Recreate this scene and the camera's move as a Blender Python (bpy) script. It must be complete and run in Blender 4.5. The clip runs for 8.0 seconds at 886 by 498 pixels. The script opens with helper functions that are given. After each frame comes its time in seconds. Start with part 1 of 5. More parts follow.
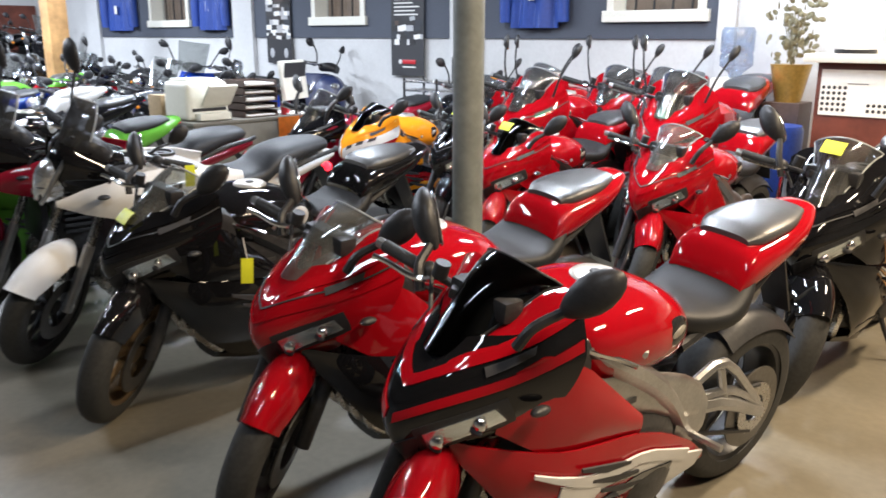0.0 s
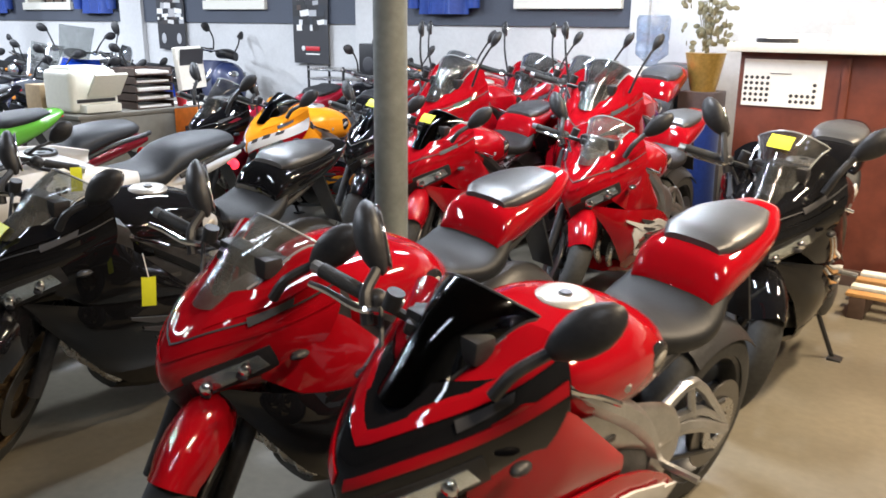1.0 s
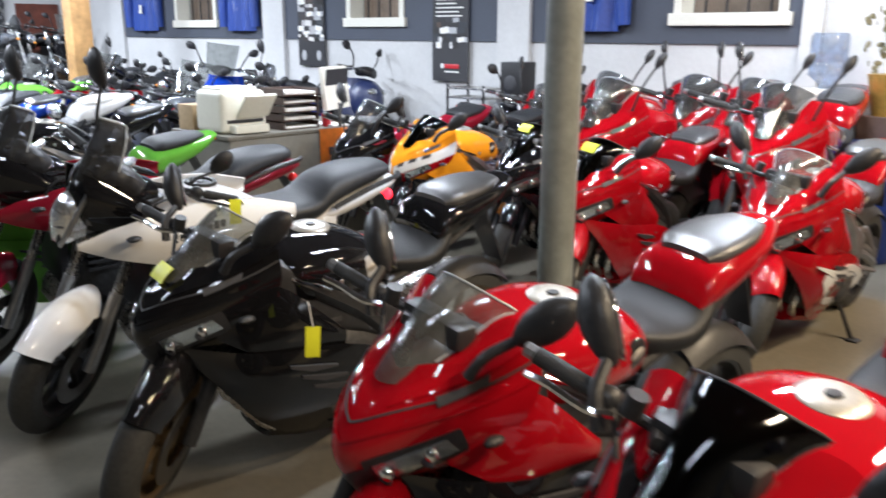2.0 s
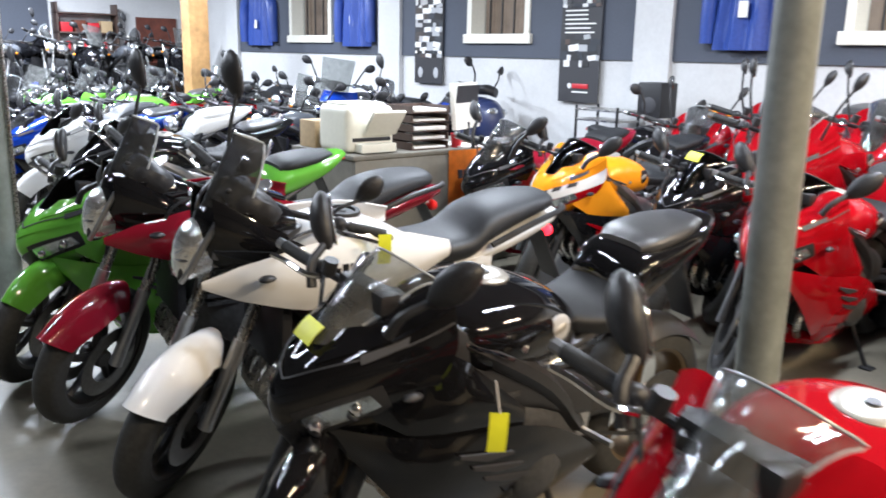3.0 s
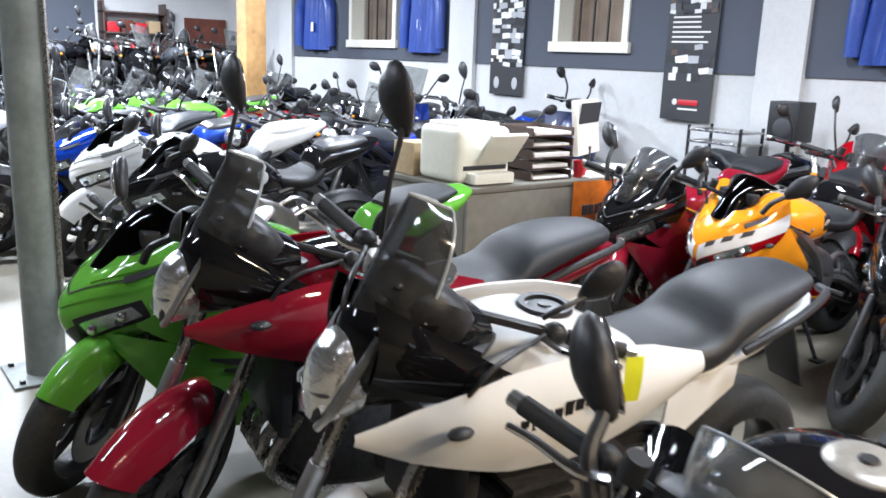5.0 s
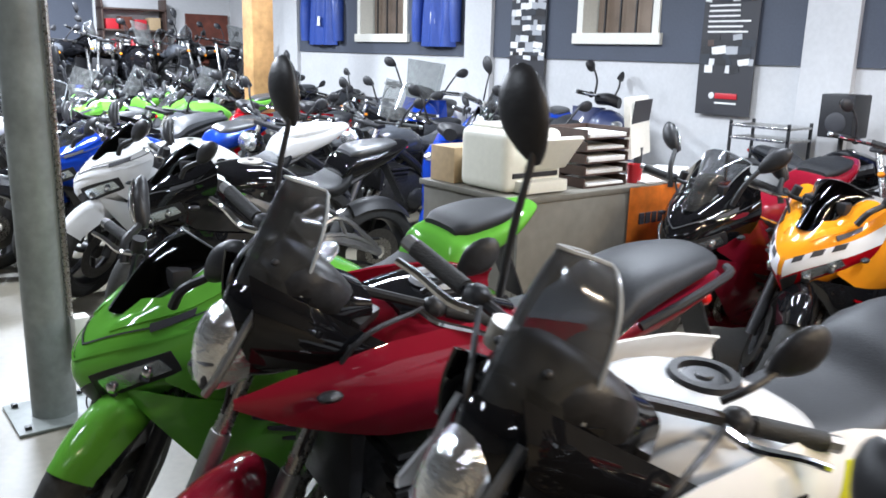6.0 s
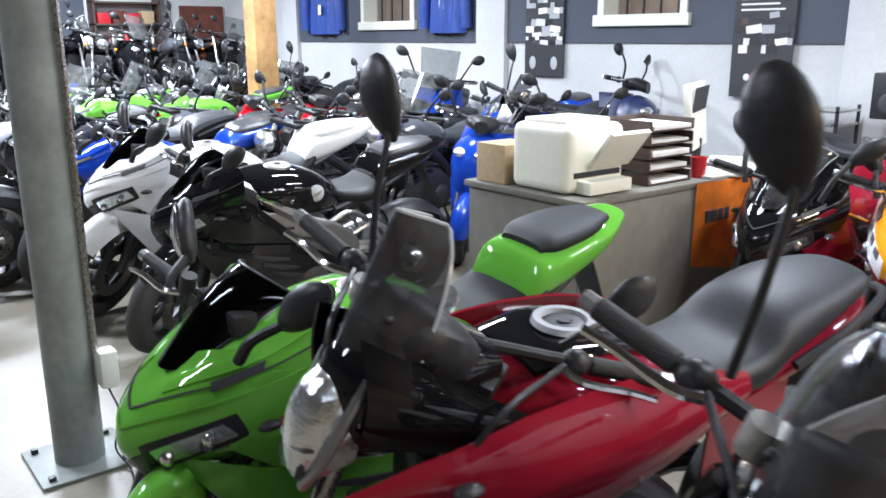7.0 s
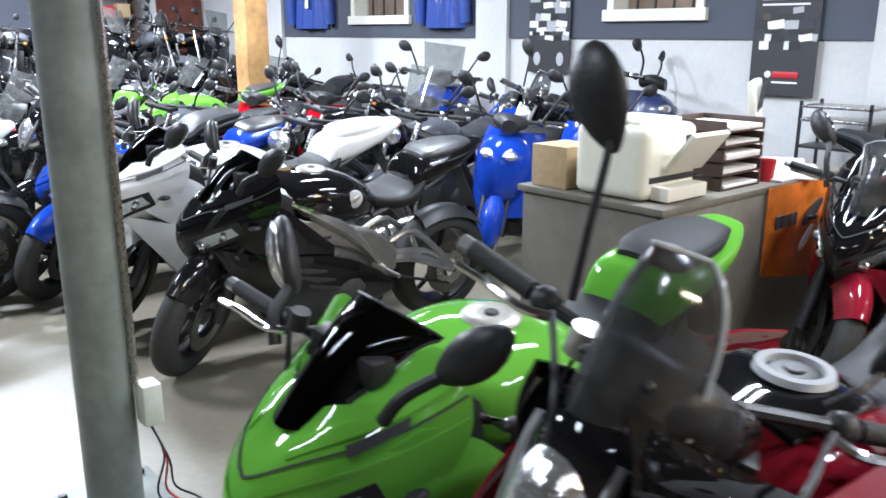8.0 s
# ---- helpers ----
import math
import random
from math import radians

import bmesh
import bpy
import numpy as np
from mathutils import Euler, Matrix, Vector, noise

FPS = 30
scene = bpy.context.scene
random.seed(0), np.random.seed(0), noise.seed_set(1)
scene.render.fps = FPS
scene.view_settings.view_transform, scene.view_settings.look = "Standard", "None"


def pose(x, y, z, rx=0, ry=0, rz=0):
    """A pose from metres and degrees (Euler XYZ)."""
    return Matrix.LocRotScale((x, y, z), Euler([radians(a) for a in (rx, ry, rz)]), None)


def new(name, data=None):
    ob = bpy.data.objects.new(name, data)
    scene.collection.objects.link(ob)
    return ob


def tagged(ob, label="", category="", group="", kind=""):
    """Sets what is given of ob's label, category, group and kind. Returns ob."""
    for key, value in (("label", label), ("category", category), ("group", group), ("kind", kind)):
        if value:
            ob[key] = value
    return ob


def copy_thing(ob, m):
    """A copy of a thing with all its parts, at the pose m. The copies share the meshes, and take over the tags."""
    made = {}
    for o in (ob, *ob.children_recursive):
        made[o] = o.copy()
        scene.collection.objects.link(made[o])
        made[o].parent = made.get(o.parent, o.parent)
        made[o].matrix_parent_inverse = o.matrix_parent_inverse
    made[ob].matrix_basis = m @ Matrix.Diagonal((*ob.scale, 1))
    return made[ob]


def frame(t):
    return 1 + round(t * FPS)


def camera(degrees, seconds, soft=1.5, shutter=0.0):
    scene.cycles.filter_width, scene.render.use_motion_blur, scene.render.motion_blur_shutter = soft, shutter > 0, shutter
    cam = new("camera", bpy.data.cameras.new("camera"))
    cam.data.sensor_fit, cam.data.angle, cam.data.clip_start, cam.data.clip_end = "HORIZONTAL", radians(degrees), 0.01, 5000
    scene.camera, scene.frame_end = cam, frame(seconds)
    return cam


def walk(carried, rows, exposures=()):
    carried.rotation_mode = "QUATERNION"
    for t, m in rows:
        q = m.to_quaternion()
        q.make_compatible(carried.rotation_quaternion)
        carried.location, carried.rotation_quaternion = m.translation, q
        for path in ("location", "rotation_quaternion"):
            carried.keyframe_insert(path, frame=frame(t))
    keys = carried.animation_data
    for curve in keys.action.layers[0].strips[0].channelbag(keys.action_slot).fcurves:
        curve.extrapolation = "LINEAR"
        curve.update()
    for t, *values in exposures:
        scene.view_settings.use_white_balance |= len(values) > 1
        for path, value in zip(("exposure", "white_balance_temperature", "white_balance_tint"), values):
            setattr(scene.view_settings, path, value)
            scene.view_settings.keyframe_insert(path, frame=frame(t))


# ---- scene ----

cam = camera(56.64, 8.0, soft=1.6, shutter=0.5)
PATH = [
    (0, (0.001, 0.001, 1.519, 75.46, -0.07, 42.27)),
    (0.5, (-0.150, 0.123, 1.500, 75.13, -0.27, 38.65)),
    (1, (-0.298, 0.181, 1.515, 74.61, -0.53, 35.34)),
    (1.5, (-0.500, 0.260, 1.533, 74.80, -0.85, 38.58)),
    (2, (-0.662, 0.289, 1.562, 75.38, -0.30, 43.57)),
    (2.2, (-0.780, 0.344, 1.525, 76.01, -0.58, 45.19)),
    (3.3, (-1.485, 0.518, 1.507, 76.72, -1.17, 51.20)),
    (3.5, (-1.594, 0.551, 1.508, 76.76, -1.15, 51.68)),
    (4, (-1.861, 0.619, 1.513, 76.87, -1.49, 52.62)),
    (4.5, (-2.143, 0.653, 1.511, 77.07, -1.70, 52.54)),
    (4.7, (-2.253, 0.672, 1.509, 77.16, -2.00, 52.46)),
    (5.8, (-2.805, 0.808, 1.534, 76.77, -2.28, 52.65)),
    (6, (-2.907, 0.801, 1.522, 76.59, -1.44, 52.26)),
    (6.5, (-3.148, 0.791, 1.529, 76.17, -0.81, 51.60)),
    (7, (-3.381, 0.825, 1.534, 75.65, 0.07, 51.45)),
    (7.5, (-3.625, 0.818, 1.528, 75.40, 0.12, 50.64)),
    (8, (-3.888, 0.725, 1.515, 75.43, -0.20, 49.02)),
]
walk(cam, [(t, pose(*p)) for t, p in PATH], [(0.0, 1.18), (2.0, 1.16), (3.5, 1.5), (4.5, 1.42), (6.0, 1.26), (8.0, 1.28)])

# ---- world and lights ----
world = bpy.data.worlds.new("world")
scene.world = world
world.use_nodes = True
world.node_tree.nodes["Background"].inputs["Color"].default_value = (0.55, 0.62, 0.7, 1)
world.node_tree.nodes["Background"].inputs["Strength"].default_value = 0.1
COOL, WARM = (0.83, 0.915, 1.05), (1.0, 0.80, 0.56)
TUBES = [(0.8, 1.8, WARM, 84), (0.2, 4.4, WARM, 115), (-0.7, -0.5, COOL, 15), (-2.6, 3.4, COOL, 60), (-2.6, 6.0, COOL, 56),
         (-5.4, -0.2, COOL, 22), (-5.6, 4.4, COOL, 60), (-9.2, 0.4, COOL, 150), (-8.4, 4.2, COOL, 74),
         (-11.6, 2.6, COOL, 210), (-11.6, 5.6, COOL, 30), (-15.2, 3.8, COOL, 210)]
CEIL = 3.4


# ---- materials ----
def material(name, color, rough=0.5, metal=0.0, coat=0.0, grain=0.0, scale=40.0, bump=0.0, stain=0.0, stain_scale=2.5, spec=0.5):
    m = bpy.data.materials.new(name)
    m.use_nodes = True
    nt = m.node_tree
    b = nt.nodes["Principled BSDF"]
    b.inputs["Base Color"].default_value = (*color, 1)
    b.inputs["Roughness"].default_value = rough
    b.inputs["Metallic"].default_value = metal
    b.inputs["Coat Weight"].default_value = coat
    b.inputs["Coat Roughness"].default_value = 0.025
    b.inputs["Specular IOR Level"].default_value = spec
    co = nt.nodes.new("ShaderNodeTexCoord")
    if grain or stain:
        last = None
        for amount, s in ((grain, scale), (stain, stain_scale)):
            if not amount:
                continue
            n = nt.nodes.new("ShaderNodeTexNoise")
            n.inputs["Scale"].default_value = s
            n.inputs["Detail"].default_value = 6
            nt.links.new(co.outputs["Object"], n.inputs["Vector"])
            r = nt.nodes.new("ShaderNodeMapRange")
            r.inputs["From Min"].default_value, r.inputs["From Max"].default_value = 0.3, 0.7
            r.inputs["To Min"].default_value, r.inputs["To Max"].default_value = 1 - amount, 1 + amount * 0.6
            nt.links.new(n.outputs["Fac"], r.inputs["Value"])
            mul = nt.nodes.new("ShaderNodeMix")
            mul.data_type, mul.blend_type = "RGBA", "MULTIPLY"
            mul.inputs["Factor"].default_value = 1
            mul.inputs["A"].default_value = (*color, 1)
            if last:
                nt.links.new(last, mul.inputs["A"])
            nt.links.new(r.outputs["Result"], mul.inputs["B"])
            last = mul.outputs["Result"]
        nt.links.new(last, b.inputs["Base Color"])
        rr = nt.nodes.new("ShaderNodeMapRange")
        rr.inputs["To Min"].default_value, rr.inputs["To Max"].default_value = max(0.02, rough - 0.12), min(1, rough + 0.12)
        nt.links.new(n.outputs["Fac"], rr.inputs["Value"])
        nt.links.new(rr.outputs["Result"], b.inputs["Roughness"])
    if bump:
        n = nt.nodes.new("ShaderNodeTexNoise")
        n.inputs["Scale"].default_value = scale
        n.inputs["Detail"].default_value = 4
        nt.links.new(co.outputs["Object"], n.inputs["Vector"])
        bp = nt.nodes.new("ShaderNodeBump")
        bp.inputs["Strength"].default_value = bump
        bp.inputs["Distance"].default_value = 0.004
        nt.links.new(n.outputs["Fac"], bp.inputs["Height"])
        nt.links.new(bp.outputs["Normal"], b.inputs["Normal"])
    return m


def paint(name, color):
    return material(name, color, rough=0.5, coat=1.0, stain=0.08, stain_scale=6, spec=0.0)


def sheet_glass(name, tint, gloss, dust=0.0):
    m = bpy.data.materials.new(name)
    m.use_nodes = True
    nt = m.node_tree
    out = nt.nodes["Material Output"]
    nt.nodes.remove(nt.nodes["Principled BSDF"])
    a, g, mix = nt.nodes.new("ShaderNodeBsdfTransparent"), nt.nodes.new("ShaderNodeBsdfGlossy"), nt.nodes.new("ShaderNodeMixShader")
    a.inputs["Color"].default_value = (*tint, 1)
    g.inputs["Roughness"].default_value = 0.06
    g.inputs["Color"].default_value = (0.9, 0.92, 0.95, 1)
    lw = nt.nodes.new("ShaderNodeLayerWeight")
    lw.inputs["Blend"].default_value = 0.5
    pw, ma = nt.nodes.new("ShaderNodeMath"), nt.nodes.new("ShaderNodeMath")
    pw.operation, pw.inputs[1].default_value = "POWER", 4.5
    ma.operation, ma.inputs[1].default_value, ma.inputs[2].default_value = "MULTIPLY_ADD", 0.7, (gloss - 1) * 0.08
    nt.links.new(lw.outputs["Facing"], pw.inputs[0])
    nt.links.new(pw.outputs[0], ma.inputs[0])
    nt.links.new(ma.outputs[0], mix.inputs["Fac"])
    nt.links.new(a.outputs["BSDF"], mix.inputs[1])
    nt.links.new(g.outputs["BSDF"], mix.inputs[2])
    last = mix.outputs["Shader"]
    if dust:
        co, n, r = nt.nodes.new("ShaderNodeTexCoord"), nt.nodes.new("ShaderNodeTexNoise"), nt.nodes.new("ShaderNodeMapRange")
        n.inputs["Scale"].default_value, n.inputs["Detail"].default_value = 14, 8
        r.inputs["From Min"].default_value, r.inputs["From Max"].default_value = 0.35, 0.75
        r.inputs["To Min"].default_value, r.inputs["To Max"].default_value = dust * 0.5, dust * 1.8
        df, mx = nt.nodes.new("ShaderNodeBsdfDiffuse"), nt.nodes.new("ShaderNodeMixShader")
        df.inputs["Color"].default_value = (0.34, 0.34, 0.33, 1)
        nt.links.new(co.outputs["Object"], n.inputs["Vector"])
        nt.links.new(n.outputs["Fac"], r.inputs["Value"])
        nt.links.new(r.outputs["Result"], mx.inputs["Fac"])
        nt.links.new(last, mx.inputs[1])
        nt.links.new(df.outputs["BSDF"], mx.inputs[2])
        last = mx.outputs["Shader"]
    nt.links.new(last, out.inputs["Surface"])
    return m


def emitter(name, color, strength):
    m = bpy.data.materials.new(name)
    m.use_nodes = True
    b = m.node_tree.nodes["Principled BSDF"]
    b.inputs["Base Color"].default_value = (*color, 1)
    b.inputs["Emission Color"].default_value = (*color, 1)
    b.inputs["Emission Strength"].default_value = strength
    return m


RED = paint("red_paint", (0.29, 0.003, 0.008))
DARK_RED = paint("dark_red_paint", (0.20, 0.008, 0.02))
GREEN = paint("green_paint", (0.115, 0.37, 0.045))
WHITE = paint("white_paint", (0.72, 0.72, 0.72))
BLACK = material("black_paint", (0.006, 0.006, 0.007), rough=0.5, coat=1.0, stain=0.06, stain_scale=6, spec=0.0)
BLUE = paint("blue_paint", (0.008, 0.045, 0.34))
ORANGE = paint("orange_paint", (0.75, 0.27, 0.015))
SILVER = paint("silver_paint", (0.45, 0.46, 0.48))
GUNMETAL = paint("gunmetal_paint", (0.07, 0.075, 0.085))
PLASTIC = material("black_plastic", (0.024, 0.024, 0.026), rough=0.42, grain=0.15, scale=90, bump=0.15, spec=0.3)
RUBBER = material("tyre_rubber", (0.026, 0.026, 0.025), rough=0.72, grain=0.3, scale=60, stain=0.35, stain_scale=5, bump=0.2)
GRIP = material("grip_rubber", (0.012, 0.012, 0.012), rough=0.65, bump=0.6, scale=260)
VINYL = material("seat_vinyl", (0.015, 0.016, 0.018), rough=0.55, grain=0.2, scale=220, stain=0.3, stain_scale=5, bump=0.25, spec=0.3)
PILLION = material("pillion_vinyl", (0.05, 0.052, 0.056), rough=0.34, grain=0.2, scale=220, stain=0.25, stain_scale=5, bump=0.2, spec=0.7)
GREY_VINYL = material("grey_seat_vinyl", (0.024, 0.026, 0.030), rough=0.5, grain=0.2, scale=220, stain=0.3, stain_scale=5, bump=0.25, spec=0.35)
ALLOY = material("alloy", (0.42, 0.42, 0.42), rough=0.34, metal=0.9, grain=0.1, scale=120, stain=0.2, stain_scale=9)
DARK_ALLOY = material("dark_alloy", (0.045, 0.045, 0.047), rough=0.42, metal=0.6, grain=0.2, scale=80)
BRONZE = material("bronze_alloy", (0.16, 0.11, 0.06), rough=0.4, metal=0.7, grain=0.2, scale=80)
CHROME = material("chrome", (0.78, 0.78, 0.8), rough=0.09, metal=1.0)
STEEL = material("brushed_steel", (0.5, 0.49, 0.47), rough=0.28, metal=1.0, grain=0.12, scale=90)
DISC = material("worn_disc_steel", (0.2, 0.195, 0.19), rough=0.38, metal=1.0, grain=0.2, scale=60)
ENGINE = material("engine_casting", (0.07, 0.07, 0.072), rough=0.5, metal=0.5, grain=0.3, scale=50, bump=0.4)
REFLECTOR = material("headlight_reflector", (0.88, 0.9, 0.92), rough=0.12, metal=0.9, bump=1.0, scale=55)
MIRROR = material("mirror_glass", (0.85, 0.85, 0.86), rough=0.02, metal=1.0)
CLEAR = sheet_glass("clear_screen", (0.70, 0.72, 0.72), 2.1, 0.12)
SCREEN_EDGE = material("screen_edge", (0.35, 0.37, 0.38), rough=0.2, coat=0.5)
SMOKE = sheet_glass("smoked_screen", (0.42, 0.43, 0.45), 1.9, 0.08)
DARK_SCREEN = sheet_glass("dark_screen", (0.03, 0.03, 0.035), 1.5)
LENS = sheet_glass("lens", (0.9, 0.92, 0.93), 1.4)
RED_LENS = material("red_lens", (0.6, 0.01, 0.01), rough=0.12, coat=0.6)
RED_LIT = emitter("red_lens_lit", (1.0, 0.02, 0.04), 1.6)
AMBER = material("amber_lens", (0.75, 0.25, 0.02), rough=0.15, coat=0.6)
TAG = material("yellow_tag", (0.72, 0.75, 0.03), rough=0.5, stain=0.1, stain_scale=20)
DECAL_WHITE = paint("white_decal", (0.7, 0.7, 0.7))
DECAL_BLACK = paint("black_decal", (0.02, 0.02, 0.022))
PALE_CAP = material("tank_cap_pad", (0.42, 0.40, 0.36), rough=0.35, metal=0.5, grain=0.15, scale=80)
PLASTER = material("white_plaster", (0.56, 0.56, 0.56), rough=0.8, grain=0.05, scale=30, stain=0.10, stain_scale=1.3, bump=0.15)
NAVY = material("slate_board", (0.065, 0.075, 0.10), rough=0.7, grain=0.08, scale=50, stain=0.15, stain_scale=1.5, bump=0.1)
CONCRETE = material("sealed_concrete", (0.165, 0.147, 0.112), rough=0.42, grain=0.10, scale=28, stain=0.28, stain_scale=1.1, bump=0.12)
POLE = material("grey_pole_paint", (0.19, 0.205, 0.19), rough=0.42, grain=0.12, scale=30, stain=0.25, stain_scale=5, bump=0.1)
PINE = material("pine_post", (0.50, 0.28, 0.11), rough=0.6, grain=0.2, scale=14, stain=0.3, stain_scale=3, bump=0.2)
GREY_WALL = material("grey_block_wall", (0.14, 0.14, 0.135), rough=0.85, grain=0.15, scale=12, stain=0.2)
HOUSING = material("lamp_housing_paint", (0.7, 0.7, 0.68), rough=0.5, grain=0.05)
CEILING = material("ceiling_paint", (0.12, 0.12, 0.12), rough=0.85, grain=0.05, scale=30)
FRAME_WHITE = material("window_frame_paint", (0.72, 0.70, 0.62), rough=0.5, grain=0.06, scale=40)
CREAM = material("cream_plastic", (0.72, 0.70, 0.60), rough=0.45, grain=0.04, scale=40)
DESK = material("grey_brown_laminate", (0.155, 0.145, 0.12), rough=0.5, grain=0.12, scale=18, stain=0.12, stain_scale=3)
CARD = material("cardboard", (0.42, 0.30, 0.17), rough=0.8, grain=0.12, scale=30)
PAPER = material("paper", (0.78, 0.77, 0.74), rough=0.7, grain=0.03, scale=30)
MAHOGANY = material("mahogany_panel", (0.135, 0.035, 0.02), rough=0.42, grain=0.3, scale=9, stain=0.25, stain_scale=2.5)
INK = material("dark_ink", (0.03, 0.03, 0.035), rough=0.6)
BLUE_CLOTH = material("blue_nylon", (0.03, 0.07, 0.30), rough=0.38, grain=0.15, scale=40, bump=0.3)
BROWN = material("brown_tray", (0.075, 0.045, 0.035), rough=0.5, grain=0.2, scale=30)
# light in the space beyond the windows, put in as faint emission
DIM_GLOW = material("dim_glow_beyond", (0.30, 0.22, 0.17), rough=0.9, grain=0.5, scale=3)
DIM_GLOW.node_tree.nodes["Principled BSDF"].inputs["Emission Color"].default_value = (0.42, 0.33, 0.27, 1)
DIM_GLOW.node_tree.nodes["Principled BSDF"].inputs["Emission Strength"].default_value = 0.16
JUG = sheet_glass("blue_jug_plastic", (0.66, 0.77, 0.95), 2.2, 0.3)
RED_PLASTIC = material("red_plastic", (0.5, 0.02, 0.03), rough=0.4)


# ---- mesh helpers ----
def part(name, bm, mat, parent=None, label="", smooth=38):
    bmesh.ops.recalc_face_normals(bm, faces=bm.faces)
    me = bpy.data.meshes.new(name)
    bm.to_mesh(me)
    bm.free()
    me.materials.append(mat)
    if smooth:
        me.polygons.foreach_set("use_smooth", [True] * len(me.polygons))
        me.set_sharp_from_angle(angle=radians(smooth))
    ob = new(name, me)
    ob.parent = parent
    return tagged(ob, label)


def thing(name, label, category, group="", kind=""):
    ob = new(name)
    ob.empty_display_size = 0.1
    return tagged(ob, label, category, group, kind)


def grid(rows, close=False, caps=False):
    bm = bmesh.new()
    vs = [[bm.verts.new(p) for p in r] for r in rows]
    n = len(rows[0])
    for a, b in zip(vs, vs[1:]):
        for i in range(n if close else n - 1):
            j = (i + 1) % n
            bm.faces.new((a[i], a[j], b[j], b[i]))
    if caps:
        bm.faces.new(vs[0])
        bm.faces.new(vs[-1][::-1])
    return bm


def glide(keys, steps):
    """Catmull-Rom through rows of numbers."""
    k = np.array(keys, float)
    p = np.vstack([2 * k[0] - k[1], k, 2 * k[-1] - k[-2]])
    out = []
    for i in range(1, len(p) - 2):
        for s in range(steps):
            t = s / steps
            out.append(0.5 * (2 * p[i] + (p[i + 1] - p[i - 1]) * t + (2 * p[i - 1] - 5 * p[i] + 4 * p[i + 1] - p[i + 2]) * t * t
                              + (3 * p[i] - p[i - 1] - 3 * p[i + 1] + p[i + 2]) * t ** 3))
    out.append(k[-1])
    return out


def loft(keys, n=20, steps=4):
    """Body along x: rows of x, z, half width, height above, depth below, squareness."""
    rows = []
    for x, z, w, up, dn, e in glide(keys, steps):
        w, up, dn, e = max(w, 0.004), max(up, 0.004), max(dn, 0.004), max(e, 1.2)
        ring = []
        for i in range(n):
            a = 2 * math.pi * i / n
            c, s = math.cos(a), math.sin(a)
            q = 2 / e
            ring.append((x, w * math.copysign(abs(c) ** q, c), z + (up if s > 0 else dn) * math.copysign(abs(s) ** q, s)))
        rows.append(ring)
    return grid(rows, close=True, caps=True)


def tube(points, r, n=8, steps=4, taper=1.0):
    pts = [Vector(p) for p in (glide(points, steps) if len(points) > 2 else points)]
    rows = []
    for i, p in enumerate(pts):
        d = (pts[min(i + 1, len(pts) - 1)] - pts[max(i - 1, 0)]).normalized()
        u = d.orthogonal().normalized() if i == 0 else (u - d * u.dot(d)).normalized()
        v = d.cross(u)
        k = r * (1 + (taper - 1) * i / max(1, len(pts) - 1))
        rows.append([p + u * k * math.cos(2 * math.pi * j / n) + v * k * math.sin(2 * math.pi * j / n) for j in range(n)])
    return grid(rows, close=True, caps=True)


def lathe(profile, n=36, centre=(0, 0, 0)):
    """Closed ring round the y axis: rows of radius, y."""
    rows = []
    for i in range(n + 1):
        a = 2 * math.pi * i / n
        rows.append([(centre[0] + r * math.cos(a), centre[1] + y, centre[2] + r * math.sin(a)) for r, y in profile])
    bm = grid(rows, close=True)
    bmesh.ops.remove_doubles(bm, verts=bm.verts, dist=1e-5)
    return bm


def sheet(fn, nu, nv, thick=0.004):
    bm = grid([[fn(u / nu, 2 * v / nv - 1) for v in range(nv + 1)] for u in range(nu + 1)])
    bmesh.ops.recalc_face_normals(bm, faces=bm.faces)
    if thick:
        bmesh.ops.solidify(bm, geom=bm.faces[:], thickness=thick)
    return bm


def box(x0, x1, y0, y1, z0, z1, bevel=0.0, seg=2):
    bm = bmesh.new()
    bmesh.ops.create_cube(bm, size=1)
    for v in bm.verts:
        v.co = Vector(((x0 + x1) / 2 + v.co.x * (x1 - x0), (y0 + y1) / 2 + v.co.y * (y1 - y0), (z0 + z1) / 2 + v.co.z * (z1 - z0)))
    if bevel:
        bmesh.ops.bevel(bm, geom=bm.edges[:], offset=bevel, segments=seg, affect="EDGES", profile=0.6)
    return bm


def ball(centre, size, n=14, m=None):
    bm = bmesh.new()
    bmesh.ops.create_uvsphere(bm, u_segments=n, v_segments=max(6, n // 2), radius=1)
    mat = Matrix.Translation(centre) @ (m or Matrix.Identity(4)) @ Matrix.Diagonal((*size, 1))
    bmesh.ops.transform(bm, matrix=mat, verts=bm.verts)
    return bm


def merge(*bms):
    out = bms[0]
    for b in bms[1:]:
        me = bpy.data.meshes.new("tmp")
        b.to_mesh(me)
        b.free()
        out.from_mesh(me)
        bpy.data.meshes.remove(me)
    return out


def turned(bm, m):
    bmesh.ops.transform(bm, matrix=m, verts=bm.verts)
    return bm


def lerp(x, xs, ys):
    return float(np.interp(x, xs, ys))


